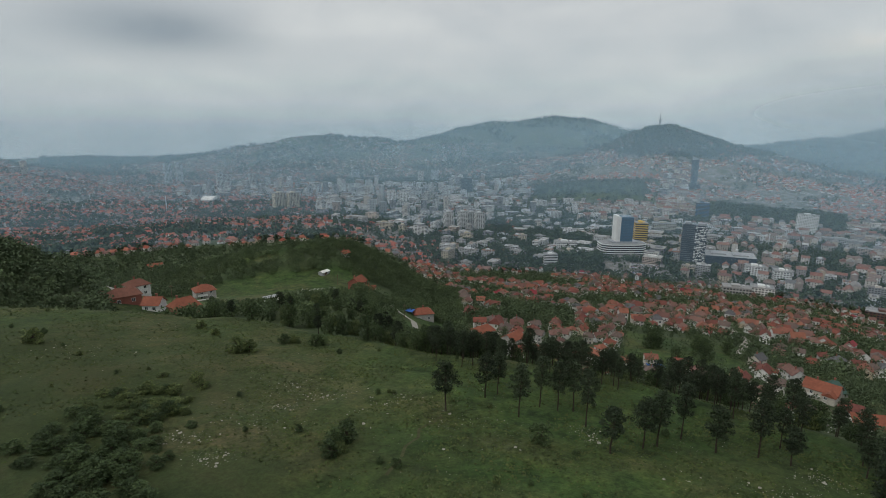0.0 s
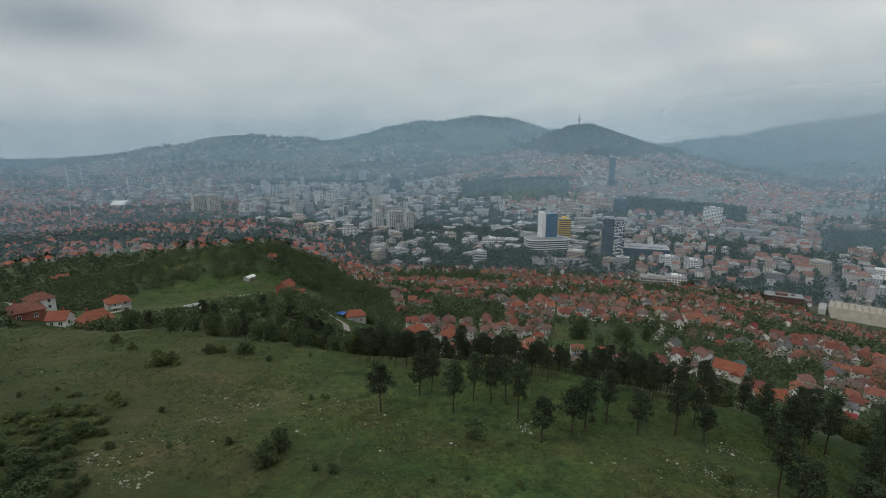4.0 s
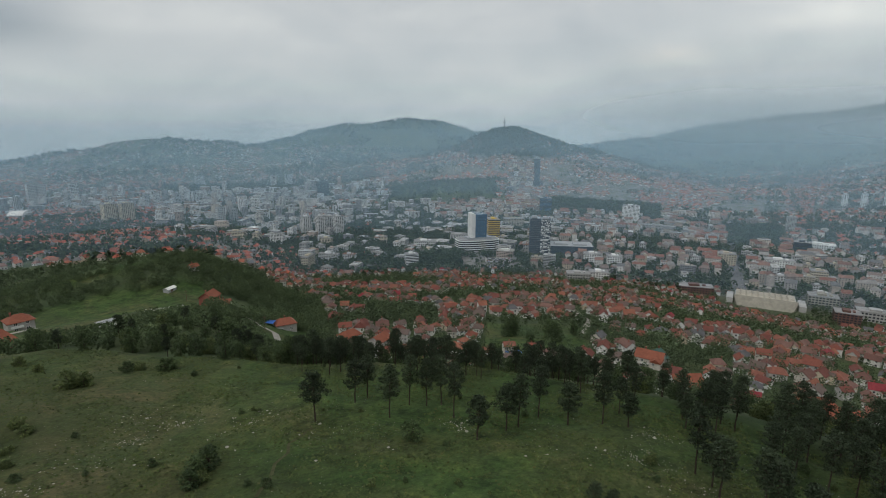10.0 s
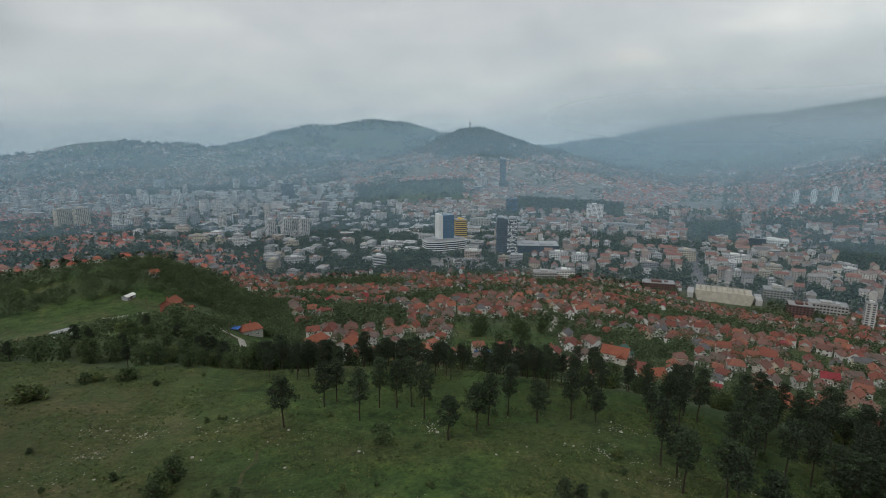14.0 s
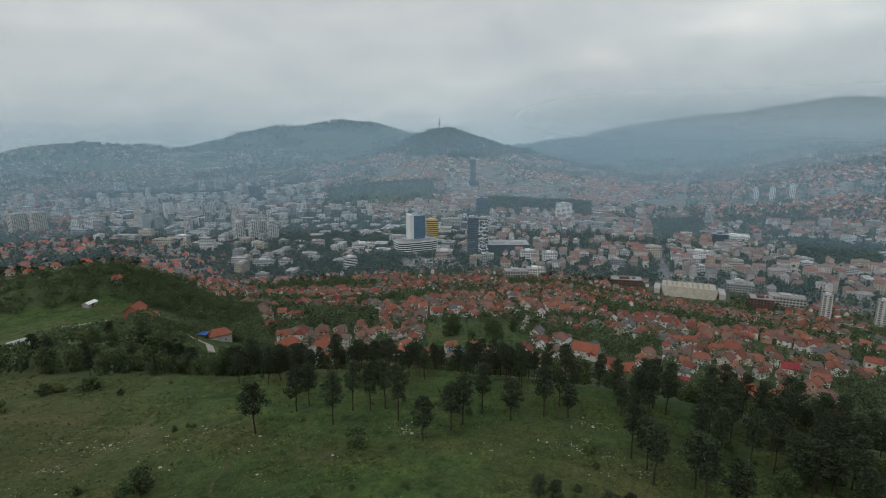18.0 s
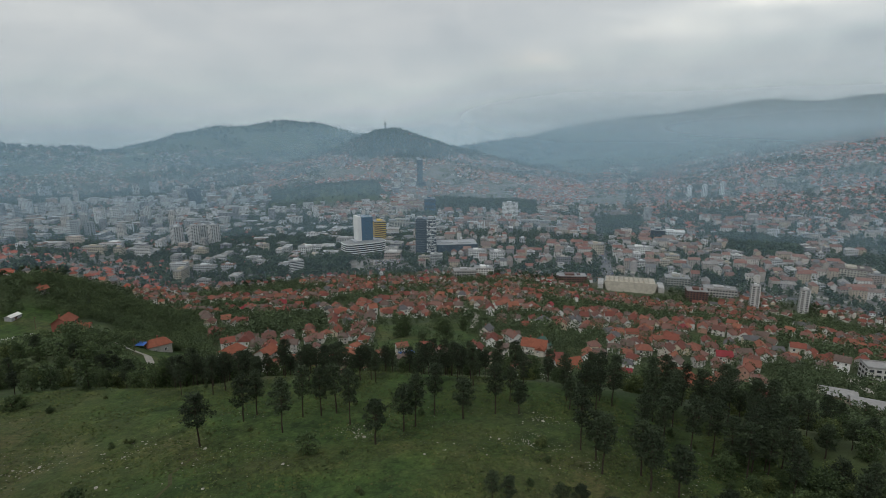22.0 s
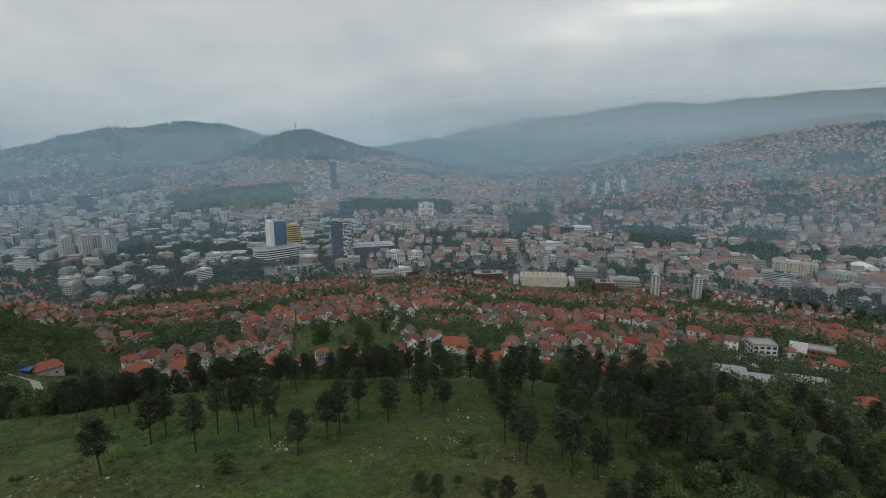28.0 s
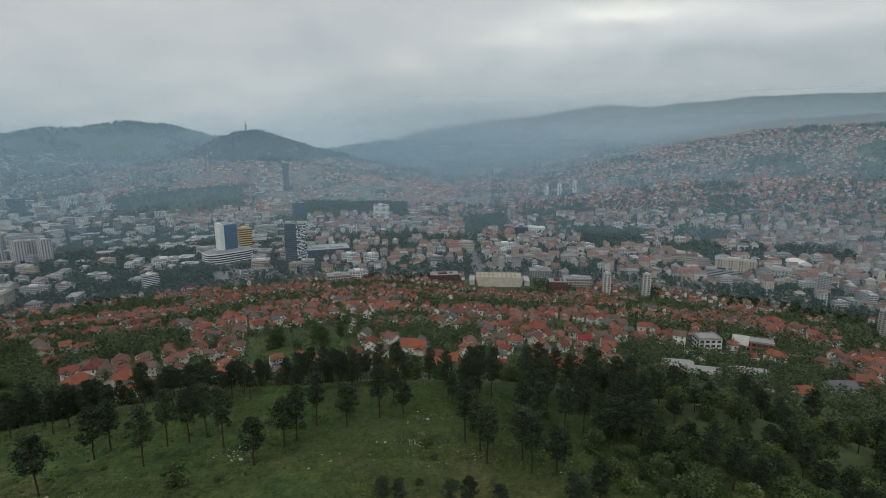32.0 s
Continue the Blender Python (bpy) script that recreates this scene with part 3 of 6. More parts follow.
def blob_leaves(s, c, r, n, size, squash=1.0):
    for _ in range(n):
        while True:
            p = Vector((rng.uniform(-1, 1), rng.uniform(-1, 1), rng.uniform(-1, 1)))
            if 0.25 < p.length < 1:
                break
        q = Vector(c) + Vector((p.x * r, p.y * r, p.z * r * squash))
        u = Vector((rng.gauss(0, 1), rng.gauss(0, 1), rng.gauss(0, 0.7))).normalized()
        w = u.cross(Vector((rng.gauss(0, 1), rng.gauss(0, 1), rng.gauss(0, 1)))).normalized()
        k = size * rng.uniform(0.6, 1.4)
        s.face([q - u * k, q + w * k * 0.8, q + u * k, q - w * k * 0.5])


def limb(s, a, b, r0, r1, n=6):
    a, b = Vector(a), Vector(b)
    t = (b - a).normalized()
    u = t.cross(Vector((0.3, 0.9, 0.1))).normalized()
    w = t.cross(u)
    ra = [a + (u * math.cos(2 * math.pi * k / n) + w * math.sin(2 * math.pi * k / n)) * r0 for k in range(n)]
    rb = [b + (u * math.cos(2 * math.pi * k / n) + w * math.sin(2 * math.pi * k / n)) * r1 for k in range(n)]
    for k in range(n):
        s.face([ra[k], ra[(k + 1) % n], rb[(k + 1) % n], rb[k]])


def pine(h, crown, seed, label):
    """Bare trunk, limbs and an uneven crown of needle tufts over the upper part."""
    rng.seed(seed)
    t = thing("pine_tree", label, "tree", "pines on the meadow's brow")
    tr, cr = Soup(), Soup()
    z, x, y = 0.0, 0.0, 0.0
    for k in range(5):
        nx, ny, nz = x + rng.gauss(0, 0.10), y + rng.gauss(0, 0.10), z + h * 0.19
        limb(tr, (x, y, z - (0.8 if k == 0 else 0)), (nx, ny, nz), 0.17 - k * 0.028, 0.142 - k * 0.028, 7)
        x, y, z = nx, ny, nz
    n = 36
    for k in range(n):
        f = k / (n - 1)
        zz = h * (0.42 + 0.56 * f)
        reach = crown * (math.sin(math.pi * min(1, 0.22 + 0.72 * f)) ** 0.8) * rng.uniform(0.35, 1.12)
        a = k * 2.4 + rng.uniform(-0.4, 0.4)
        tip = (x * f + reach * math.cos(a), y * f + reach * math.sin(a), zz + rng.uniform(-0.2, 0.5))
        limb(tr, (x * f, y * f, zz - 0.5), tip, 0.06, 0.02, 4)
        blob_leaves(cr, (tip[0] * 0.82, tip[1] * 0.82, tip[2]), crown * rng.uniform(0.26, 0.46), 52, 0.18, 0.55)
    blob_leaves(cr, (x, y, h * 0.96), crown * 0.42, 110, 0.16, 0.8)
    part("trunk", tr, bark, t, "dark bare trunk")
    part("crown", cr, pine_leaf, t)
    return t


def bushy(name, h, wide, seed, leafmat, label, category, group, low=0.0, size=0.22, count=18, dense=115):
    """A broad-leaved tree or shrub: short trunk, forked limbs, a gappy crown of leaf clumps."""
    rng.seed(seed)
    t = thing(name, label, category, group)
    tr, cr = Soup(), Soup()
    limb(tr, (0, 0, -0.6), (0, 0, h * 0.38), 0.05 * wide + 0.03, 0.035 * wide + 0.02)
    for k in range(count):
        a, f = k * 2.4 + rng.uniform(-0.5, 0.5), (k + 0.5) / count
        z = h * (low + (0.92 - low) * f)
        reach = wide * (math.sin(math.pi * min(0.97, 0.18 + 0.75 * f)) ** 0.7) * rng.uniform(0.45, 1.0)
        tip = (reach * math.cos(a), reach * math.sin(a), z)
        limb(tr, (0, 0, min(h * 0.36, z)), tip, 0.05, 0.02, 4)
        blob_leaves(cr, (tip[0] * 0.8, tip[1] * 0.8, z), wide * rng.uniform(0.34, 0.55), dense, size, 0.75)
    part("trunk", tr, bark, t)
    part("crown", cr, leafmat, t)
    return t


OCC = {}
CELL = 12.0


def cells(x, y, r):
    for i in range(int((x - r) // CELL), int((x + r) // CELL) + 1):
        for j in range(int((y - r) // CELL), int((y + r) // CELL) + 1):
            yield i, j


def free(x, y, r, mark=True):
    """Whether a disc of radius r is free of what was put down before."""
    for key in cells(x, y, r):
        for (a, b, c) in OCC.get(key, ()):
            if (a - x) ** 2 + (b - y) ** 2 < (c + r) ** 2:
                return False
    if mark:
        hold(x, y, r)
    return True


def hold(x, y, r):
    for key in cells(x, y, r):
        OCC.setdefault(key, []).append((x, y, r))


def put(proto, x, y, s=1.0, turn=None, z=None, sink=0.0, sz=None):
    z = ground_z(x, y) if z is None else z
    m = pose(x, y, z - sink, 0, 0, rng.uniform(0, 360) if turn is None else turn) @ Matrix.Diagonal((s, s, sz or s, 1))
    return copy_thing(proto, m)


class Leaves:
    """Collects leaf clumps as arrays and makes one mesh of them."""

    def __init__(self, seed):
        self.quads, self.rs = [], np.random.RandomState(seed)

    def tree(self, x, y, z, h, w, n, size):
        """One far tree: a crown of n leaf clumps with an uneven outline."""
        r = self.rs
        f, a = r.rand(n), r.rand(n) * 6.283
        k = w * np.sqrt(r.rand(n)) * np.sin(np.pi * np.minimum(0.98, 0.15 + 0.8 * f)) ** 0.6
        q = np.stack([x + k * np.cos(a), y + k * np.sin(a), z + h * (0.1 + 0.88 * f)], 1)
        u = r.randn(n, 3) * (1, 1, 0.8)
        u /= np.linalg.norm(u, axis=1)[:, None]
        v = np.cross(u, r.randn(n, 3))
        v /= np.linalg.norm(v, axis=1)[:, None]
        c = (size * (0.6 + 0.75 * r.rand(n)))[:, None]
        self.quads.append(np.stack([q - u * c, q + v * c, q + u * c * 0.9, q - v * c * 0.8], 1))

    def mesh(self, name, mats, smooth=False):
        co = np.concatenate(self.quads).reshape(-1, 3)
        n = len(co) // 4
        me = bpy.data.meshes.new(name)
        me.vertices.add(n * 4)
        me.vertices.foreach_set("co", co.astype(np.float32).ravel())
        me.loops.add(n * 4)
        me.loops.foreach_set("vertex_index", np.arange(n * 4, dtype=np.int32))
        me.polygons.add(n)
        me.polygons.foreach_set("loop_start", np.arange(0, n * 4, 4, dtype=np.int32))
        for k in mats:
            me.materials.append(k)
        me.update(calc_edges=True)
        return me


# ---- houses ----


def roof_shape(s, w, d, z, rise, over, hip, thick=0.18):
    """A gabled or hipped roof of real thickness over a w x d house whose ridge runs along x."""
    a, b = w / 2 + over, d / 2 + over
    r = a - hip
    drop = rise * over / (d / 2 + 1e-6) * 0.5
    top = [(-a, -b, z - drop), (a, -b, z - drop), (a, b, z - drop), (-a, b, z - drop), (-r, 0, z + rise), (r, 0, z + rise)]
    low = [(x, y, q - thick) for x, y, q in top]
    ends = [(1, 2, 5), (3, 0, 4), (8, 7, 11), (6, 9, 10), (1, 7, 8, 2), (3, 9, 6, 0)] if hip >= 0.5 else [(1, 7, 11, 5), (5, 11, 8, 2), (3, 9, 10, 4), (4, 10, 6, 0)]
    s.poly(top + low, [(0, 1, 5, 4), (2, 3, 4, 5), (7, 6, 10, 11), (9, 8, 11, 10), (0, 6, 7, 1), (2, 8, 9, 3)] + ends)


def house(w, d, h, rise, hip, floors, wing, label, seed, group="houses of the hillside village", walls=None, tiles=None, split=False):
    """A detached house: plastered walls with gables, tiled roof, chimney, windows with frames, door, balcony."""
    rng.seed(seed)
    walls, tiles = walls or plaster, tiles or roof_tile
    t = thing("house", label, "house", group)
    s = Soup()
    s.box(-w / 2, -d / 2, -4.0, w / 2, d / 2, h)
    if hip < 0.5:
        s.poly([(-w / 2, -d / 2, h), (-w / 2, d / 2, h), (-w / 2, 0, h + rise - 0.2)], [(0, 2, 1)])
        s.poly([(w / 2, -d / 2, h), (w / 2, d / 2, h), (w / 2, 0, h + rise - 0.2)], [(0, 1, 2)])
    if wing:
        s.box(w * 0.12, -d / 2 - wing, -4.0, w / 2, -d / 2, h - 0.6)
    part("wall", s, walls, t)
    s = Soup()
    roof_shape(s, w, d, h, rise, 0.6, hip)
    part("roof", s, tiles, t)
    if wing:
        s = Soup()
        ww, zz = w * 0.38, h - 0.6
        x0, x1, y1 = w * 0.12 - 0.4, w / 2 + 0.4, -d / 2 - wing - 0.5
        xm, rr = (x0 + x1) / 2, rise * 0.62
        s.poly([(x0, y1, zz), (x1, y1, zz), (xm, y1, zz + rr), (x0, 0, zz), (x1, 0, zz), (xm, 0, zz + rr)], [(0, 2, 5, 3), (2, 1, 4, 5), (0, 1, 2), (0, 3, 4, 1)])
        part("wing_roof", s, tiles, t)
    s = Soup()
    cx = w * rng.uniform(-0.28, 0.28)
    s.box(cx - 0.35, 0.5, h, cx + 0.35, 1.1, h + rise + 0.9)
    s.box(cx - 0.45, 0.4, h + rise + 0.9, cx + 0.45, 1.2, h + rise + 1.05, bottom=True)
    part("chimney", s, red_brick, t)
    for fl in range(floors):
        z = 0.9 + fl * 2.8
        for side in range(2):
            sgn = -1 if side == 0 else 1
            for k in range(2):
                x = (k - 0.5) * w * 0.46
                yy = sgn * d / 2 - (wing if (wing and side == 0 and x > w * 0.12) else 0)
                lo, hi = sorted((yy, yy + sgn * 0.08))
                g = Soup()
                if split:
                    for (a, c, e, f) in ((x - 0.74, z, x - 0.62, z + 1.3), (x + 0.62, z, x + 0.74, z + 1.3), (x - 0.74, z + 1.3, x + 0.74, z + 1.42), (x - 0.05, z, x + 0.05, z + 1.3)):
                        g.box(a, lo, c, e, hi, f, bottom=True)
                    win = part("window", g, white_wall, t, "white window frame")
                    g = Soup()
                    lo2, hi2 = sorted((yy, yy + sgn * 0.04))
                    g.box(x - 0.62, lo2, z, x + 0.62, hi2, z + 1.3, bottom=True)
                    part("pane", g, glass, win)
                    g = Soup()
                    lo2, hi2 = sorted((yy, yy + sgn * 0.16))
                    g.box(x - 0.8, lo2, z - 0.12, x + 0.8, hi2, z, bottom=True)
                    part("sill", g, white_wall, win)
                    continue
                g.box(x - 0.62, min(yy, yy + sgn * 0.05), z, x + 0.62, max(yy, yy + sgn * 0.05), z + 1.3, 0, bottom=True)
                g.box(x - 0.78, min(yy, yy + sgn * 0.12), z - 0.12, x + 0.78, max(yy, yy + sgn * 0.12), z, 1, bottom=True)
                g.box(x - 0.04, lo, z, x + 0.04, hi, z + 1.3, 1)
                part("window", g, [glass, white_wall], t)
    for sgn in (-1, 1):
        g = Soup()
        xx = sgn * w / 2
        for z in (0.9 + (floors - 1) * 2.8,):
            g.box(min(xx, xx + sgn * 0.05), -0.6 - d * 0.15, z, max(xx, xx + sgn * 0.05), 0.5 - d * 0.15, z + 1.3, 0, bottom=True)
        part("side_window", g, [glass], t)
    if floors > 1:
        g = Soup()
        g.box(-w * 0.42, -d / 2 - 1.2, 2.65, w * 0.05, -d / 2, 2.85, 0, bottom=True)
        g.box(-w * 0.42, -d / 2 - 1.2, 2.85, w * 0.05, -d / 2 - 1.12, 3.75, 0, bottom=True)
        part("balcony", g, white_wall, t)
    return t


def simple_house(s, x, y, z, w, d, h, rise, turn, hip=0.0, wallm=0, roofm=1, glassm=None, floors=1):
    """A house of a far quarter, joined with the others: walls, gables, roof with eaves, window openings."""
    c, q = math.cos(turn), math.sin(turn)

    def at(p):
        return (x + p[0] * c - p[1] * q, y + p[0] * q + p[1] * c, z + p[2])

    s.box(-w / 2, -d / 2, -4, w / 2, d / 2, h, wallm, at=at)
    if hip < 0.5:
        s.poly([(-w / 2, -d / 2, h), (-w / 2, d / 2, h), (-w / 2, 0, h + rise), (w / 2, -d / 2, h), (w / 2, d / 2, h), (w / 2, 0, h + rise)], [(0, 2, 1), (3, 4, 5)], wallm, at)
    a, b, r = w / 2 + 0.5, d / 2 + 0.5, w / 2 + 0.5 - hip
    s.poly([(-a, -b, h - 0.25), (a, -b, h - 0.25), (a, b, h - 0.25), (-a, b, h - 0.25), (-r, 0, h + rise), (r, 0, h + rise)],
           [(0, 1, 5, 4), (2, 3, 4, 5)] + ([(1, 2, 5), (3, 0, 4)] if hip >= 0.5 else []), roofm, at)
    if glassm is not None:
        for fl in range(floors):
            zz = 1.0 + fl * 2.9
            if zz + 1.3 > h:
                break
            for sg in (-1, 1):
                yy = sg * (d / 2 + 0.06)
                k = max(2, int(w / 3.6))
                for i in range(k):
                    xx = (i + 0.5) / k * w - w / 2
                    s.poly([(xx - 0.6, yy, zz), (xx + 0.6, yy, zz), (xx + 0.6, yy, zz + 1.4), (xx - 0.6, yy, zz + 1.4)], [(0, 1, 2, 3)], glassm, at)


def slab(s, x, y, z, w, d, h, turn, floors, wallm=0, roofm=1, glassm=2, bay=3.4, fill=0.62, pent=True):
    """A flat-roofed block with parapet, roof hut and rows of windows, joined with others of its quarter."""
    c, q = math.cos(turn), math.sin(turn)

    def at(p):
        return (x + p[0] * c - p[1] * q, y + p[0] * q + p[1] * c, z + p[2])

    s.box(-w / 2, -d / 2, -4, w / 2, d / 2, h, wallm, roofm, at)
    for (a, b, e, f) in ((-w / 2, -d / 2, w / 2, -d / 2 + 0.4), (-w / 2, d / 2 - 0.4, w / 2, d / 2), (-w / 2, -d / 2 + 0.4, -w / 2 + 0.4, d / 2 - 0.4), (w / 2 - 0.4, -d / 2 + 0.4, w / 2, d / 2 - 0.4)):
        s.box(a, b, h, e, f, h + 0.8, wallm, at=at)
    if pent:
        s.box(-w * 0.15, -d * 0.22, h, w * 0.12, d * 0.2, h + 2.6, wallm, roofm, at)
    fh = h / floors
    for fl in range(floors):
        z0, z1 = fl * fh + fh * 0.3, fl * fh + fh * 0.78
        for n, half, run in ((0, d / 2 + 0.07, w), (1, w / 2 + 0.07, d)):
            k = max(2, int(run / bay))
            for sg in (-1, 1):
                for i in range(k):
                    u = (i + 0.5) / k * run - run / 2
                    g = run / k * fill / 2
                    if n == 0:
                        pts = [(u - g, sg * half, z0), (u + g, sg * half, z0), (u + g, sg * half, z1), (u - g, sg * half, z1)]
                    else:
                        pts = [(sg * half, u - g, z0), (sg * half, u + g, z0), (sg * half, u + g, z1), (sg * half, u - g, z1)]
                    s.poly(pts, [(0, 1, 2, 3)], glassm, at)


def block(name, label, az, d, w, dep, h, floors, turn, walls, roofs, glas=None, bay=3.4, fill=0.62, strips=False, z=None, group="", category="building", pent=True, piers=0):
    """One block of the town as a thing: body, roof slab with parapet, a row of windows for each floor, roof hut, piers."""
    x, y, zz = place(az, d)
    zz = zz if z is None else z
    t = thing(name, label, category, group)
    t.matrix_basis = pose(x, y, zz, 0, 0, turn - az)
    hold(x, y, max(w, dep) * 0.5)
    s = Soup()
    s.box(-w / 2, -dep / 2, -5, w / 2, dep / 2, h)
    part("wall", s, walls, t)
    s = Soup()
    s.box(-w / 2 - 0.2, -dep / 2 - 0.2, h, w / 2 + 0.2, dep / 2 + 0.2, h + 0.35, bottom=True)
    for (a, b, e, f) in ((-w / 2, -dep / 2, w / 2, -dep / 2 + 0.4), (-w / 2, dep / 2 - 0.4, w / 2, dep / 2), (-w / 2, -dep / 2 + 0.4, -w / 2 + 0.4, dep / 2 - 0.4), (w / 2 - 0.4, -dep / 2 + 0.4, w / 2, dep / 2 - 0.4)):
        s.box(a, b, h + 0.35, e, f, h + 1.0)
    part("roof", s, roofs, t)
    if pent:
        s = Soup()
        s.box(-w * 0.2, -dep * 0.25, h + 0.35, w * 0.1, dep * 0.25, h + 3.2)
        s.box(w * 0.2, -dep * 0.1, h + 0.35, w * 0.3, dep * 0.2, h + 1.8)
        part("roof_hut", s, walls, t)
    fh = h / floors
    for fl in range(floors):
        z0, z1 = fl * fh + fh * 0.28, fl * fh + fh * 0.8
        g = Soup()
        for n, half, run in ((0, dep / 2, w), (1, w / 2, dep)):
            k = 1 if strips else max(2, int(run / bay))
            for sg in (-1, 1):
                for i in range(k):
                    u = (i + 0.5) / k * run - run / 2
                    e = run / k * (0.5 if strips else fill / 2)
                    lo, hi = sorted((sg * half, sg * (half + 0.06)))
                    if n == 0:
                        g.box(u - e, lo, z0, u + e, hi, z1, bottom=True)
                    else:
                        g.box(lo, u - e, z0, hi, u + e, z1, bottom=True)
        part("window_row", g, glas or glass, t)["kind"] = "stuff"
    for k in range(piers):
        g = Soup()
        u = (k + 0.5) / piers * w - w / 2
        g.box(u - 0.9, -dep / 2 - 1.0, -2, u + 0.9, -dep / 2, h + 0.6)
        part("pier", g, walls, t)
    return t

# ---- landmarks of the town ----


def tower_scc():
    """Office tower: a dark glass slab beside a slab with a black and white brick-like pattern, and a low black mall."""
    az, d = 25.35, 1100
    x, y, z = place(az, d)
    t = thing("office_tower", "black glass tower with black and white patterned side", "tower")
    t.matrix_basis = pose(x, y, z, 0, 0, 4 - az)
    hold(x, y, 45)
    s = Soup()
    s.box(-22, -14, -4, 0, 18, 74)
    part("glass_slab", s, dark_panel, t, "black glass curtain wall")
    s = Soup()
    s.box(0, -13, -4, 20, 16, 72)
    part("patterned_slab", s, dark_panel, t)
    r = random.Random(3)
    for fl in range(24):
        g = Soup()
        zz = 2 + fl * 2.9
        u = 0.3
        while u < 19:
            w = r.choice((1.2, 1.8, 2.6, 3.4))
            if r.random() < 0.66:
                g.box(u, -13.12, zz, min(19.8, u + w), -13, zz + 1.75, bottom=True)
            u += w + r.choice((0.5, 0.9, 1.3))
        u = -12.6
        while u < 15:
            w = r.choice((1.2, 1.8, 2.6))
            if r.random() < 0.66:
                g.box(20, u, zz, 20.12, min(15.6, u + w), zz + 1.75, bottom=True)
            u += w + r.choice((0.5, 0.9))
        part("cladding_row", g, white_wall, t, "white cladding panels")["kind"] = "stuff"
    for fl in range(1, 20):
        g = Soup()
        g.box(-22.06, -14.06, fl * 3.7, 0.02, -14, fl * 3.7 + 0.25, bottom=True)
        g.box(-22.06, -14, fl * 3.7, -22, 18, fl * 3.7 + 0.25, bottom=True)
        part("floor_edge", g, metal_grey, t)
    s = Soup()
    s.box(-18, -6, 74, -8, 8, 77)
    s.box(4, -6, 72, 16, 8, 75.5)
    part("roof_plant", s, metal_grey, t)
    s = Soup()
    s.box(20.5, -24, -4, 104, 26, 21, 0, 1)
    s.box(30, -12, 21, 55, 14, 24, 1)
    s.box(66, -14, 21, 92, 10, 23.5, 1)
    part("mall", s, [dark_panel, metal_grey], t, "low black shopping wing")


def tower_blue():
    az, d = 18.55, 1130
    x, y, z = place(az, d)
    t = thing("hotel_tower", "blue glass tower with white fin on a banded white podium", "tower")
    t.matrix_basis = pose(x, y, z, 0, 0, 20 - az)
    hold(x, y, 60)
    s = Soup()
    s.box(-9, -12, 20, 19, 14, 74)
    part("tower_body", s, blue_glass, t)
    s = Soup()
    s.box(-14, -12.5, 18, -9.02, 14.5, 76.5)
    part("white_fin", s, white_wall, t)
    s = Soup()
    s.box(-9.1, -12.6, 18, -6.2, -12.02, 75)
    part("white_strip", s, white_wall, t)
    for fl in range(16):
        g = Soup()
        g.box(-6, -12.08, 22 + fl * 3.25, 19.06, -12, 22.35 + fl * 3.25, bottom=True)
        g.box(19, -12, 22 + fl * 3.25, 19.06, 14, 22.35 + fl * 3.25, bottom=True)
        part("floor_edge", g, dark_panel, t)
    n = 30
    pts = []
    for k in range(n):
        a = 2 * math.pi * k / n
        c, q = math.cos(a), math.sin(a)
        pts.append((2 + 46 * math.copysign(abs(c) ** 0.55, c), 25 * math.copysign(abs(q) ** 0.55, q)))

    def ring(z0, z1, grow):
        s = Soup()
        for k in range(n):
            a, b = pts[k], pts[(k + 1) % n]
            s.face([(a[0] * grow, a[1] * grow, z0), (b[0] * grow, b[1] * grow, z0), (b[0] * grow, b[1] * grow, z1), (a[0] * grow, a[1] * grow, z1)])
        s.face([(p[0] * grow, p[1] * grow, z1) for p in pts])
        s.face([(p[0] * grow, p[1] * grow, z0) for p in reversed(pts)])
        return s

    part("podium", ring(-4, 20.5, 1.0), glass, t, "dark window bands of the podium")
    for k in range(5):
        part("podium_band", ring(1.9 + k * 4.4, 3.5 + k * 4.4, 1.015), white_wall, t, "white parapet band")
    part("podium_roof", ring(21.15, 21.35, 0.985), grey_roof, t, "grey flat podium roof")
    s = Soup()
    s.box(-22, -14, 21.36, 30, 16, 25)
    part("podium_top", s, metal_grey, t)


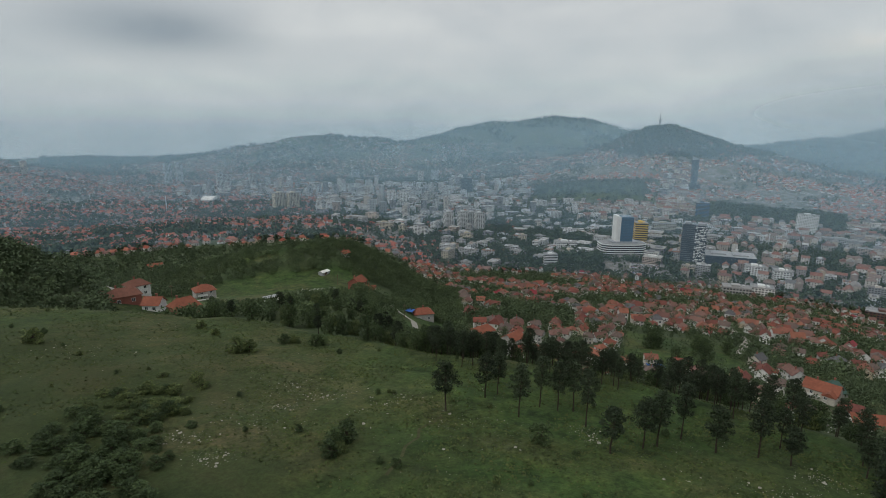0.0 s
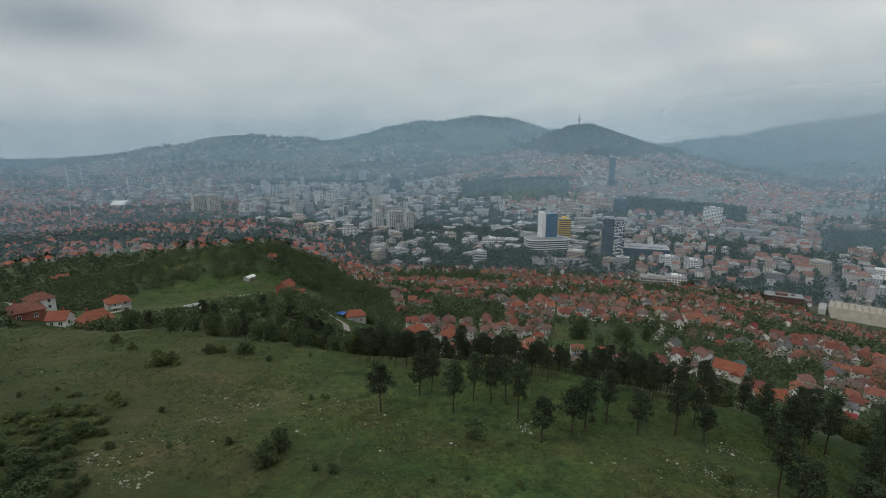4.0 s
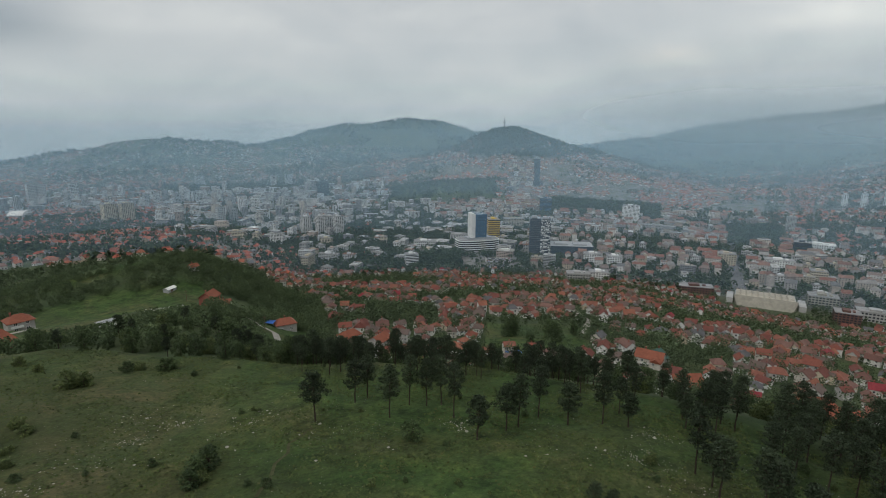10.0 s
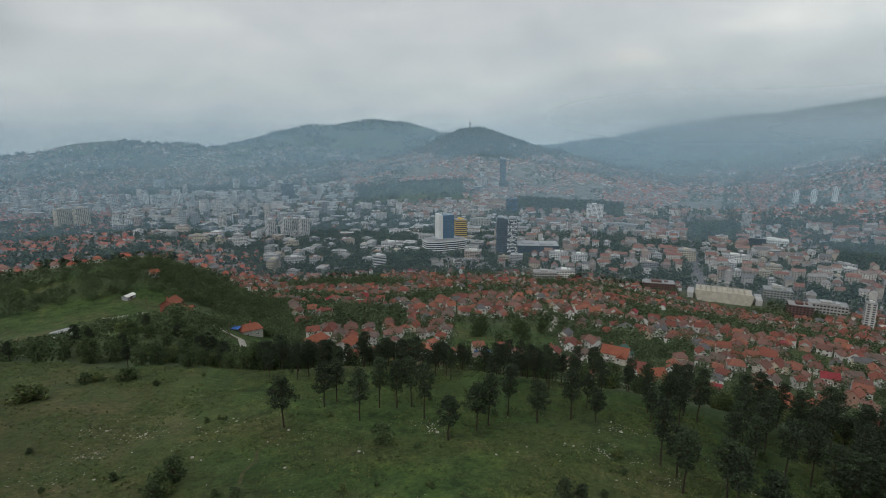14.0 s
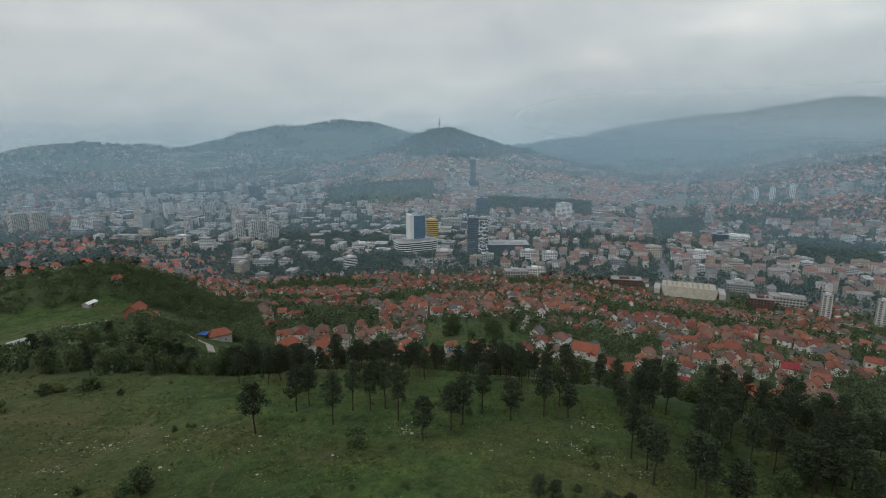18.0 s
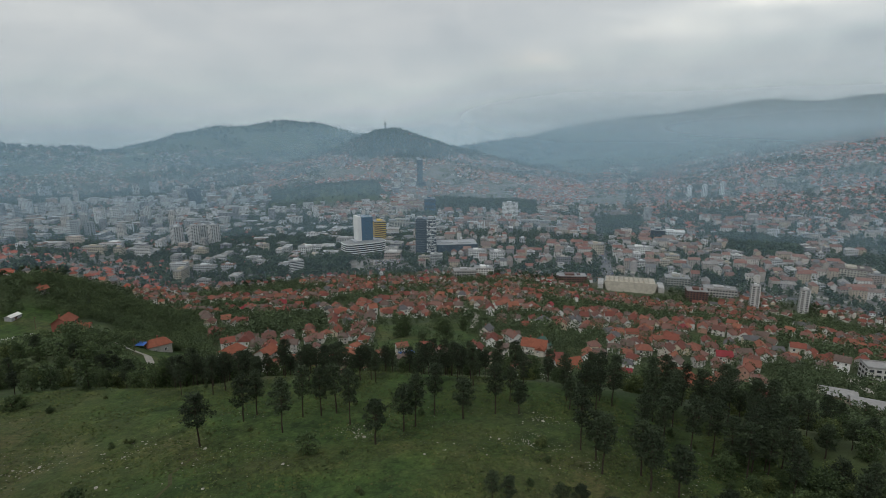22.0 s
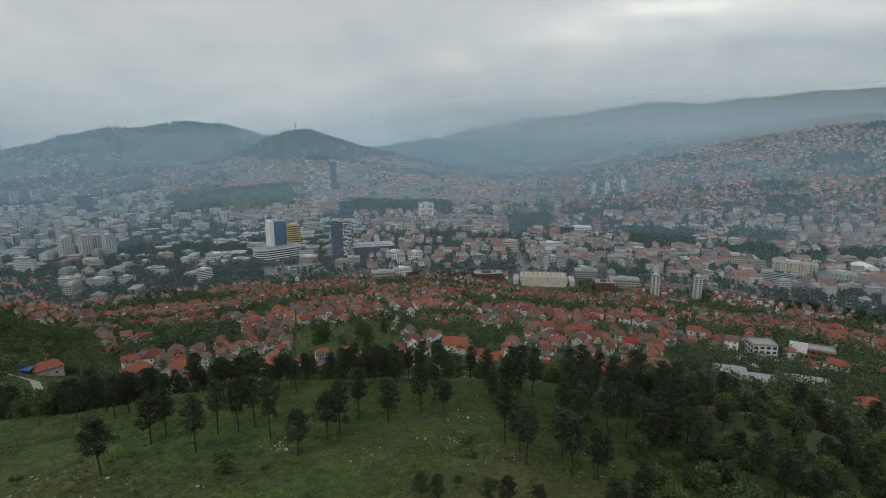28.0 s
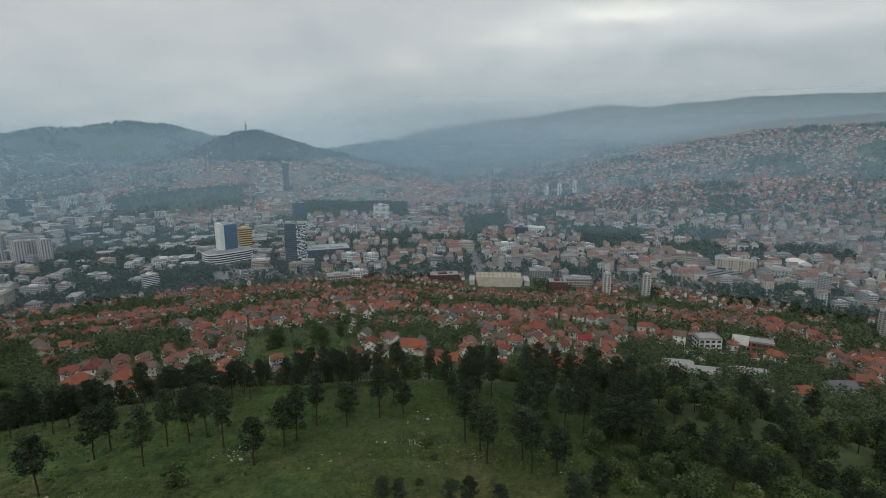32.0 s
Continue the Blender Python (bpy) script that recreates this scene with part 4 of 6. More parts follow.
def tower_twist():
    az, d = 24.75, 2050
    x, y, z = place(az, d)
    t = thing("twisted_tower", "tall twisted blue-grey glass tower with a mast", "tower")
    t.matrix_basis = pose(x, y, z, 0, 0, -az)
    hold(x, y, 40)
    s = Soup()
    n = 28
    prev = None
    for k in range(n + 1):
        f = k / n
        a = radians(38 * f)
        w, dd = 9.6 - 1.4 * f, 9.2 - 1.2 * f
        q = [(px * math.cos(a) - py * math.sin(a), px * math.sin(a) + py * math.cos(a), -4 + 98 * f) for px, py in ((-w, -dd), (w, -dd), (w, dd), (-w, dd))]
        if prev:
            for i in range(4):
                s.face([prev[i], prev[(i + 1) % 4], q[(i + 1) % 4], q[i]])
        prev = q
    a, b, c, e = prev
    s.face([a, b, c, e])
    part("shaft", s, plain("slate_glass", (0.05, 0.075, 0.105), 0.15, 0.3, 0.05), t)
    s = Soup()
    s.poly([(*prev[0][:2], 94), (*prev[1][:2], 94), (*prev[2][:2], 94), (*prev[3][:2], 94), (*prev[0][:2], 103), (*prev[1][:2], 98), (*prev[2][:2], 100), (*prev[3][:2], 106)],
           [(0, 1, 5, 4), (1, 2, 6, 5), (2, 3, 7, 6), (3, 0, 4, 7), (4, 5, 6, 7)])
    part("crown_screen", s, metal_grey, t)
    s = Soup()
    limb(s, (0, 0, 98), (0, 0, 116), 0.5, 0.2)
    part("mast", s, metal_grey, t)
    s = Soup()
    s.box(-24, -26, -4, 22, 20, 14)
    part("podium", s, dark_panel, t, "dark glass base building")


def tv_tower():
    az, d = 21.25, 2890
    x, y, z = place(az, d)
    t = thing("television_tower", "slim grey television tower on the hilltop", "tower")
    t.matrix_basis = pose(x, y, z - 2, 0, 0, 0)
    s = Soup()
    limb(s, (0, 0, 0), (0, 0, 34), 4.2, 3.0, 10)
    part("shaft", s, grey_wall, t)
    s = Soup()
    limb(s, (0, 0, 30), (0, 0, 33), 3.2, 8.5, 12)
    limb(s, (0, 0, 33), (0, 0, 39), 8.5, 8.5, 12)
    limb(s, (0, 0, 39), (0, 0, 41), 8.5, 3.0, 12)
    part("platform", s, grey_wall, t)
    s = Soup()
    limb(s, (0, 0, 40), (0, 0, 58), 2.2, 1.4, 8)
    limb(s, (0, 0, 58), (0, 0, 72), 0.9, 0.4, 6)
    part("mast", s, red_brick, t)


tower_scc()
tower_blue()
tower_twist()
tv_tower()
block("office_building", "bright yellow office block behind the hotel tower", 20.35, 1230, 26, 30, 48, 10, 10, yellow_wall, grey_roof, strips=True)
block("office_building", "white slab block with rows of windows", 34.3, 1540, 44, 16, 47, 13, -6, white_wall, grey_roof, bay=3.2, fill=0.55)
block("office_building", "wide pale wing beside the white slab", 37.0, 1440, 80, 20, 14, 4, -6, grey_wall, grey_roof)
for a, dd, hh in ((0.55, 1300, 45), (2.05, 1290, 48), (3.0, 1310, 44), (3.85, 1285, 47)):
    block("apartment_tower", "pale concrete apartment tower with dark window strips", a, dd, 20, 18, hh, 15, 25, tower_white, grey_roof, bay=5.0, fill=0.5, group="cluster of pale towers", category="apartment tower")
for a, dd in ((-17.0, 1600), (-15.6, 1590)):
    block("apartment_tower", "ochre concrete apartment tower", a, dd, 30, 24, 46, 15, 20, cream_wall, grey_roof, bay=4.2, fill=0.5, group="ochre towers", category="apartment tower")
block("office_building", "dark blue glass block at the foot of the towers", 25.75, 1640, 34, 26, 44, 12, 6, blue_glass, grey_roof, strips=True)
WEST = [  # azimuth, distance, width, height, wall
    (-26.9, 2560, 26, 84, tower_white), (-25.9, 2580, 24, 90, tower_white), (-22.4, 2250, 24, 62, tower_white), (-21.7, 2260, 24, 58, tower_white), (-19.4, 2270, 26, 60, tower_white),
    (-13.9, 1980, 16, 40, grey_wall), (-13.0, 1970, 16, 42, tower_white), (-11.3, 1960, 18, 38, grey_wall), (-9.7, 2000, 20, 40, tower_white), (-9.2, 2620, 40, 44, tower_white),
    (-5.5, 1720, 22, 44, white_wall), (-4.3, 1730, 20, 42, white_wall), (-7.6, 1440, 18, 40, tower_white), (-6.4, 1450, 16, 36, grey_wall), (-2.4, 2450, 22, 52, tower_white), (-0.9, 2480, 30, 50, tower_white)]
for a, dd, ww, hh, mm in WEST:
    block("apartment_tower", "tall concrete apartment tower of the western quarter", a, dd, ww, 18, hh, max(9, int(hh / 5)), 20, mm, grey_roof, bay=4.5, fill=0.5, group="towers of the western quarter", category="apartment tower", pent=False)
block("office_building", "dark glass office block", 2.4, 2000, 40, 30, 58, 14, 10, dark_panel, grey_roof, strips=True)
block("office_building", "small rounded white block with banded floors", 11.55, 985, 24, 18, 21, 7, 12, white_wall, grey_roof, strips=True)
for a, dd in ((58.2, 862), (62.1, 874)):
    block("apartment_tower", "slim white apartment tower with a dark central strip", a, dd, 11.5, 13, 33, 11, 10, tower_white, grey_roof, bay=8.0, fill=0.55, group="slim white towers", category="apartment tower")
for a, dd in ((51.7, 1900), (53.0, 1890), (54.5, 1910)):
    block("apartment_tower", "pale apartment tower on the far slope", a, dd, 15, 13, 40, 13, 0, white_wall, grey_roof, bay=4.5, fill=0.5, group="three far towers", category="apartment tower")
for a, dd, w, h in ((58.3, 1930, 44, 34), (59.9, 1960, 36, 22), (57.4, 1880, 34, 14), (66.5, 2000, 40, 15), (68.4, 2030, 36, 14)):
    block("hospital_building", "large pale hospital block on the slope", a, dd, w * 0.72, 20, h * 0.72, max(4, int(h / 3.5)), 8, sandstone, grey_roof, bay=4.0, fill=0.55, group="hospital blocks")
block("government_building", "long cream classical building with arched rows", 69.9, 1110, 68, 30, 20, 5, 4, cream_wall, grey_roof, bay=4.2, fill=0.5, piers=12)
block("government_building", "pale cream classical courtyard building", 65.2, 1130, 52, 40, 19, 5, 6, sandstone, roof_tile, bay=4.2, fill=0.5)
block("theatre_building", "grey stone theatre with tall windows", 73.4, 1085, 40, 34, 17, 3, 2, grey_wall, grey_roof, bay=5.0, fill=0.4, piers=6)
block("office_building", "dark strip-windowed office slab", 68.9, 1030, 46, 14, 17, 6, 0, dark_panel, grey_roof, strips=True, glas=grey_wall)
block("department_store", "brown-grey office tower by the river", 77.0, 1010, 18, 18, 32, 12, 0, grey_wall, grey_roof)
block("apartment_tower", "pale grey apartment tower above the roofs", 81.6, 830, 15, 14, 34, 13, 0, grey_wall, grey_roof, category="apartment tower")
block("museum_building", "long white museum with hipped roof", 47.6, 1165, 50, 26, 13, 3, 6, white_wall, grey_roof, bay=4, fill=0.45)
block("museum_building", "large white building with a white roof", 50.4, 1360, 58, 28, 14, 3, 2, white_wall, white_wall, bay=4, fill=0.45)
block("office_building", "glass and dark office cube", 49.2, 1330, 32, 24, 21, 7, 0, dark_panel, grey_roof, strips=True)
block("parliament_tower", "grey slab tower with vertical ribs", 48.1, 1540, 22, 16, 38, 13, 0, grey_wall, grey_roof, bay=3, fill=0.5)
block("corner_building", "cream corner building with many windows", 50.7, 1060, 24, 18, 24, 6, 12, cream_wall, grey_roof)
for a, dd, w, h, m_, lab in ((40.9, 905, 66, 11, hall_brick, "long low brown hall with banded front"), (51.3, 935, 50, 16, hall_stone, "tiered sandstone hall beside the arena"),
                             (53.2, 860, 38, 18, hall_brick, "dark red brick hall with slanted roof"), (55.2, 900, 60, 14, grey_wall, "grey concrete hall with metal roof"),
                             (31.6, 905, 40, 16, white_wall, "white framed office block with open grid"), (29.5, 890, 50, 14, grey_wall, "pale grey workshop building"),
                             (30.8, 1040, 40, 22, white_wall, "white stepped apartment block"), (33.0, 1030, 34, 22, white_wall, "white office block with many windows"),
                             (26.3, 1310, 60, 18, grey_wall, "curved pale office block"), (13.0, 1150, 60, 14, white_wall, "long pale office block"),
                             (22.5, 1390, 70, 26, sandstone, "long sandstone block with many windows"), (43.3, 1130, 40, 24, cream_wall, "cream apartment block on the avenue")):
    block("hall" if "hall" in lab else "office_building", lab, a, dd, w * 0.76, 24, h * 0.9, max(3, int(h / 3.6)), 8, m_, grey_roof, bay=4.0)


def arena():
    """A broad hall with a sloping pale stone front and a flat roof of many small lanterns."""
    x, y, z = place(46.95, 886)
    t = thing("sports_hall", "wide hall with sloped sandstone front and ribbed roof", "hall")
    t.matrix_basis = pose(x, y, z - 3, 0, 0, -44) @ Matrix.Diagonal((0.88, 0.8, 0.88, 1))
    hold(x, y, 55)
    s = Soup()
    s.box(-44, -9, -4, 44, 52, 13.5)
    part("hall_body", s, grey_wall, t)
    s = Soup()
    s.poly([(-39, -25, 2), (39, -25, 2), (46, -11, 18.5), (-46, -11, 18.5), (-46, -9, 18.5), (46, -9, 18.5), (44, -9, 2), (-44, -9, 2)],
           [(0, 1, 2, 3), (3, 2, 5, 4), (1, 6, 5, 2), (0, 3, 4, 7), (0, 7, 6, 1), (4, 5, 6, 7)])
    part("sloped_front", s, hall_stone, t, "broad sloping sandstone-coloured front")
    s = Soup()
    s.box(-43, -8, 13.504, 43, 51, 14.1)
    part("roof", s, sandstone, t, "pale weathered flat roof")
    s = Soup()
    s.box(-36, -23, -4, 36, -9.004, 1.996)
    part("plinth", s, glass, t, "dark glazed ground floor")
    for row in range(4):
        for k in range(9):
            g = Soup()
            x0, y0 = -38 + k * 8.6, -3 + row * 13.5
            g.poly([(x0, y0, 14.1), (x0 + 3.4, y0, 14.1), (x0 + 3.4, y0 + 10, 14.1), (x0, y0 + 10, 14.1), (x0 + 1.7, y0, 17.2), (x0 + 1.7, y0 + 10, 17.2)],
                   [(0, 1, 4), (2, 3, 5), (0, 4, 5, 3), (1, 2, 5, 4)])
            part("roof_lantern", g, sandstone, t)
    for sg in (-1, 1):
        g = Soup()
        g.box(sg * 52 - 5, -14, -4, sg * 52 + 5, 30, 13)
        part("side_wing", g, grey_wall, t)


arena()


def stack(az, d, h, label):
    """A slim factory chimney with a flared cap."""
    x, y, z = place(az, d)
    t = thing("chimney_stack", label, "chimney")
    t.matrix_basis = pose(x, y, z)
    s = Soup()
    limb(s, (0, 0, -2), (0, 0, h), h * 0.036, h * 0.024, 10)
    part("shaft", s, tower_white, t)
    s = Soup()
    limb(s, (0, 0, h), (0, 0, h + 1.5), h * 0.03, h * 0.03, 10)
    part("cap", s, red_brick, t)


stack(-27.3, 1620, 42, "slim pale chimney stack over the suburb")
stack(-3.0, 1500, 38, "slim white chimney stack between the blocks")
stack(31.6, 1330, 30, "slim pale chimney stack above the old roofs")


def vault(az, d, w, dep, h, turn, label):
    """A hall under a white barrel roof."""
    x, y, z = place(az, d)
    t = thing("barrel_hall", label, "hall")
    t.matrix_basis = pose(x, y, z, 0, 0, turn - az)
    hold(x, y, w * 0.55)
    s = Soup()
    s.box(-w / 2, -dep / 2, -4, w / 2, dep / 2, h * 0.5)
    part("wall", s, grey_wall, t)
    s = Soup()
    n = 14
    arc = [(-w / 2 * math.cos(math.pi * k / n) * 1.03, h * (0.5 + 0.5 * math.sin(math.pi * k / n))) for k in range(n + 1)]
    for (x0, z0), (x1, z1) in zip(arc, arc[1:]):
        s.face([(x0, -dep / 2 - 1, z0), (x1, -dep / 2 - 1, z1), (x1, dep / 2 + 1, z1), (x0, dep / 2 + 1, z0)])
    for e in (-dep / 2 - 1, dep / 2 + 1):
        s.face([(a, e, b) for a, b in arc])
    part("roof", s, white_wall, t, "white curved metal roof")


vault(74.9, 1190, 26, 40, 15, 30, "hall under a bright white curved roof")
vault(-23.4, 1850, 60, 34, 18, 70, "sports hall with a white curved roof")
vault(-4.6, 1330, 44, 16, 10, 60, "depot with a long white curved roof")
vault(-1.8, 1760, 60, 20, 11, 65, "station hall with a long white roof")


# ---- single houses near the meadow ----
HOUSES = [  # azimuth, distance, width, depth, wall height, roof rise, hip, floors, wing, turn, label
    (-24.7, 322, 10.5, 9.5, 5.2, 2.6, 4.2, 2, 0, 12, "square bungalow with a hipped orange tile roof"),
    (-26.6, 250, 10.2, 8.8, 3.6, 3.4, 2.5, 1, 0, 24, "unfinished brick house with a broad orange roof"),
    (-29.2, 256, 7.2, 6.6, 3.2, 2.6, 0, 1, 0, -30, "low house with a white gable and orange roof"),
    (-31.6, 266, 12.0, 9.0, 3.6, 2.6, 3.0, 1, 0, 8, "long brick farmhouse with a dull red roof"),
    (-30.5, 312, 10.0, 9.0, 5.6, 2.4, 3.5, 2, 0, 20, "two-storey white house with a brown-red roof"),
    (-28.8, 628, 14.0, 10.0, 6.0, 3.0, 0, 2, 3, 5, "white house in a clearing of the woods"),
    (-9.3, 364, 10.5, 9.0, 6.0, 3.2, 0, 2, 0, 62, "raw brick house with an orange gable roof"),
    (-8.1, 360, 9.0, 8.0, 3.4, 2.5, 0, 1, 0, -8, "low white annexe with an orange roof"),
    (-10.5, 430, 5.5, 4.5, 3.0, 1.8, 0, 1, 0, 30, "small red-roofed hut under the trees"),
    (-2.2, 328, 12.0, 9.5, 4.4, 2.6, 3.4, 1, 0, 14, "white bungalow with an orange hipped roof and terrace"),
    (4.6, 288, 12.5, 10.5, 5.6, 3.3, 3.0, 2, 0, 40, "house with a broad orange hipped roof and driveway"),
    (7.9, 262, 12.0, 9.5, 7.6, 3.0, 0, 2, 2.4, 55, "tall cream house with balconies and orange roof"),
    (41.0, 224, 14.0, 10.0, 5.4, 4.0, 0, 2, 3.4, 30, "large white house with steep orange gables"),
    (37.4, 262, 15.0, 10.0, 6.0, 3.4, 0, 2, 3.0, -12, "row of joined houses with orange tile roofs"),
    (38.2, 272, 10.0, 9.0, 4.6, 4.2, 4.2, 1, 0, 20, "house with a steep dark green hipped roof"),
    (52.0, 235, 18.0, 12.0, 5.0, 3.6, 4.0, 1, 0, 30, "long house with a fresh orange tile roof"),
    (54.3, 232, 17.0, 12.0, 4.0, 3.8, 5.0, 1, 0, 48, "wide bungalow with bright orange tiles"),
    (76.7, 266, 10.0, 9.0, 3.6, 3.0, 4.4, 1, 0, 20, "small house with a bright red pyramid roof"),
    (79.2, 296, 14.0, 9.5, 4.2, 3.0, 0, 1, 0, 35, "house with a dark slate-grey roof"),
    (80.8, 322, 13.0, 10.0, 7.0, 2.6, 2.0, 2, 0, 24, "three-storey brick house with brown roof"),
    (74.0, 364, 13.0, 10.0, 5.6, 3.2, 4.0, 2, 0, -14, "house with a large bright red roof"),
    (80.6, 452, 13.0, 10.0, 5.6, 3.0, 4.0, 2, 0, 12, "white house with a red hipped roof"),
]
for k, (az, d, w, dp, h, ri, hip, fl, wing, turn, lab) in enumerate(HOUSES):
    tiles = slate if "slate" in lab else green_tiles if "green" in lab else roof_brown if "brown" in lab or "dull" in lab else roof_orange
    t = house(w, dp, h, ri, hip, fl, wing, lab, 200 + k, "houses near the meadow", red_brick if "brick" in lab else plaster, tiles, True)
    x, y, z = place(az, d)
    k = 1.0 if az < 3 else 0.82
    t.matrix_basis = pose(x, y, z, 0, 0, turn - az) @ Matrix.Diagonal((k, k, k * 1.05, 1))
    hold(x, y, w * 0.62)


def shed(az, d, w, dp, h, turn, mat_wall, mat_roof, label, rise=1.2, name="shed"):
    t = thing(name, label, "shed")
    x, y, z = place(az, d)
    t.matrix_basis = pose(x, y, z, 0, 0, turn - az)
    hold(x, y, w * 0.5)
    s = Soup()
    s.box(-w / 2, -dp / 2, -3, w / 2, dp / 2, h)
    s.poly([(-w / 2, -dp / 2, h), (-w / 2, dp / 2, h), (-w / 2, 0, h + rise), (w / 2, -dp / 2, h), (w / 2, dp / 2, h), (w / 2, 0, h + rise)], [(0, 2, 1), (3, 4, 5)])
    part("wall", s, mat_wall, t)
    s = Soup()
    roof_shape(s, w, dp, h, rise, 0.4, 0, 0.1)
    part("roof", s, mat_roof, t)
    s = Soup()
    s.box(-w * 0.2, -dp / 2 - 0.05, 0, w * 0.05, -dp / 2, h * 0.8, bottom=True)
    part("door", s, wood, t)
    for k in range(max(1, int(w / 5))):
        g = Soup()
        u = -w / 2 + (k + 0.5) * w / max(1, int(w / 5))
        g.box(u - 0.7, -dp / 2 - 0.08, h * 0.45, u + 0.7, -dp / 2 - 0.05, h * 0.8, bottom=True)
        part("window", g, glass, t)


shed(-18.4, 283, 7.5, 3.2, 2.6, 20, white_wall, metal_grey, "long white trailer-like shed in the field", 0.5)
shed(-12.8, 398, 7.5, 4.5, 2.2, 48, metal_grey, white_wall, "small shed with a pale metal roof", 1.0)
for a, d, w in ((65.6, 268, 13), (68.1, 263, 14), (71.9, 284, 17)):
    shed(a, d, w, 9, 3.2, 12, sandstone, grey_roof, "low workshop with a pale corrugated roof", 1.4, "workshop")
block("apartment_house", "white flat-roofed house of three floors", 68.1, 366, 14, 11, 8.5, 3, 24, tower_white, grey_roof, category="house", pent=False)
block("brick_building", "flat-roofed brick building of two floors", 72.6, 408, 17, 10, 7, 2, 6, red_brick, grey_roof, category="house", pent=False)
bx, by, bz = place(71.0, 396)
r_m = random.Random(2)
for row in range(4):
    for k in range(9):
        x, y, z = place(-15.2 + k * 0.42 + row * 0.12, 312 + row * 8 + k * 0.8)
        s = Soup()
        s.poly([(-0.32, -0.12, -0.3), (0.32, -0.12, -0.3), (0.32, 0.12, -0.3), (-0.32, 0.12, -0.3), (-0.26, -0.1, 1.0), (0.26, -0.1, 1.0), (0.26, 0.1, 1.0), (-0.26, 0.1, 1.0), (0, -0.1, 1.35), (0, 0.1, 1.35)],
               [(0, 1, 5, 8, 4), (2, 3, 7, 9, 6), (1, 2, 6, 5), (3, 0, 4, 7), (5, 6, 9, 8), (4, 8, 9, 7)])
        ob = new("stone_marker", s.mesh("stone_marker", [white_wall]))
        ob.matrix_basis = pose(x, y, z, r_m.uniform(-4, 4), 0, 20 + r_m.uniform(-6, 6)) @ Matrix.Diagonal((0.6, 0.6, 0.62, 1))
        tagged(ob, "small upright white stone in rows on the grass", "stone", "white stones in the field")


def pole(name, az, d, h, label, lamp=False):
    x, y, z = place(az, d)
    t = thing(name, label, "pole")
    t.matrix_basis = pose(x, y, z, 0, 0, -az)
    s = Soup()
    limb(s, (0, 0, -0.5), (0, 0, h), 0.16, 0.1)
    part("post", s, metal_grey if lamp else wood, t)
    s = Soup()
    if lamp:
        s.box(-0.1, -0.15, h - 0.05, 1.3, 0.15, h + 0.12, bottom=True)
    else:
        s.box(-1.0, -0.07, h - 0.9, 1.0, 0.07, h - 0.72, bottom=True)
    part("lamp_head" if lamp else "crossarm", s, metal_grey if lamp else wood, t)


for az, d, h in ((-33.4, 250, 9), (-27.6, 300, 8.5), (-11.4, 372, 8), (-7.4, 340, 8), (-4.2, 300, 8), (3.0, 296, 8)):
    pole("utility_pole", az, d, h, "weathered wooden utility pole with a crossarm")
pole("street_lamp", 75.6, 232, 8, "slim pale street lamp by the workshops", True)
for az, d, w, turn in ((23.0, 250, 3.6, 20), (-3.6, 326, 2.6, -30)):
    x, y, z = place(az, d)
    t = thing("tarpaulin_shelter", "small lean-to under a bright blue tarpaulin", "shelter")
    t.matrix_basis = pose(x, y, z, 0, 0, turn)
    s = Soup()
    s.poly([(-w, -w * 0.7, 2.0), (w, -w * 0.7, 2.0), (w, w * 0.7, 2.9), (-w, w * 0.7, 2.9), (0, 0, 2.3)], [(0, 1, 4), (1, 2, 4), (2, 3, 4), (3, 0, 4)])
    part("tarpaulin", s, tarp, t, "sagging blue plastic sheet")
    for px_, py_, pz_ in ((-1, -1, 2.0), (1, -1, 2.0), (1, 1, 2.9), (-1, 1, 2.9)):
        s = Soup()
        limb(s, (px_ * w * 0.96, py_ * w * 0.67, -0.5), (px_ * w * 0.96, py_ * w * 0.67, pz_), 0.06, 0.06, 5)
        part("post", s, wood, t)
board = thing("billboard", "blank white board on a steel frame", "billboard")
board.matrix_basis = pose(bx, by, bz, 0, 0, -70)
s = Soup()
s.box(-5, -0.2, 3, 5, 0.2, 10, bottom=True)
part("panel", s, white_wall, board)
for u in (-4, 4):
    s = Soup()
    limb(s, (u, 0.4, -1), (u, 0.4, 9), 0.18, 0.18)
    part("post", s, metal_grey, board)


def lane(name, label, pts, width, material, lift=0.12):
    """A track laid on the ground along a few bends."""
    s = Soup()
    path = []
    for (a0, d0), (a1, d1) in zip(pts, pts[1:]):
        for k in range(8):
            f = k / 8
            path.append(place(a0 + (a1 - a0) * f, d0 + (d1 - d0) * f))
    path.append(place(*pts[-1]))
    rows = []
    for k, p in enumerate(path):
        q = Vector(path[min(k + 1, len(path) - 1)]) - Vector(path[max(k - 1, 0)])
        side = Vector((q.y, -q.x, 0)).normalized() * width / 2
        l, r = Vector(p) + side, Vector(p) - side
        rows.append(((l.x, l.y, float(height(l.x, l.y)) + lift), (r.x, r.y, float(height(r.x, r.y)) + lift)))
    for (a, b), (c, e) in zip(rows, rows[1:]):
        s.face([a, b, e, c])
    for (a, b) in rows:
        hold((a[0] + b[0]) / 2, (a[1] + b[1]) / 2, min(13.9, width * 0.55))
    return tagged(new(name, s.mesh(name, [material])), label, "road", "", "structure")


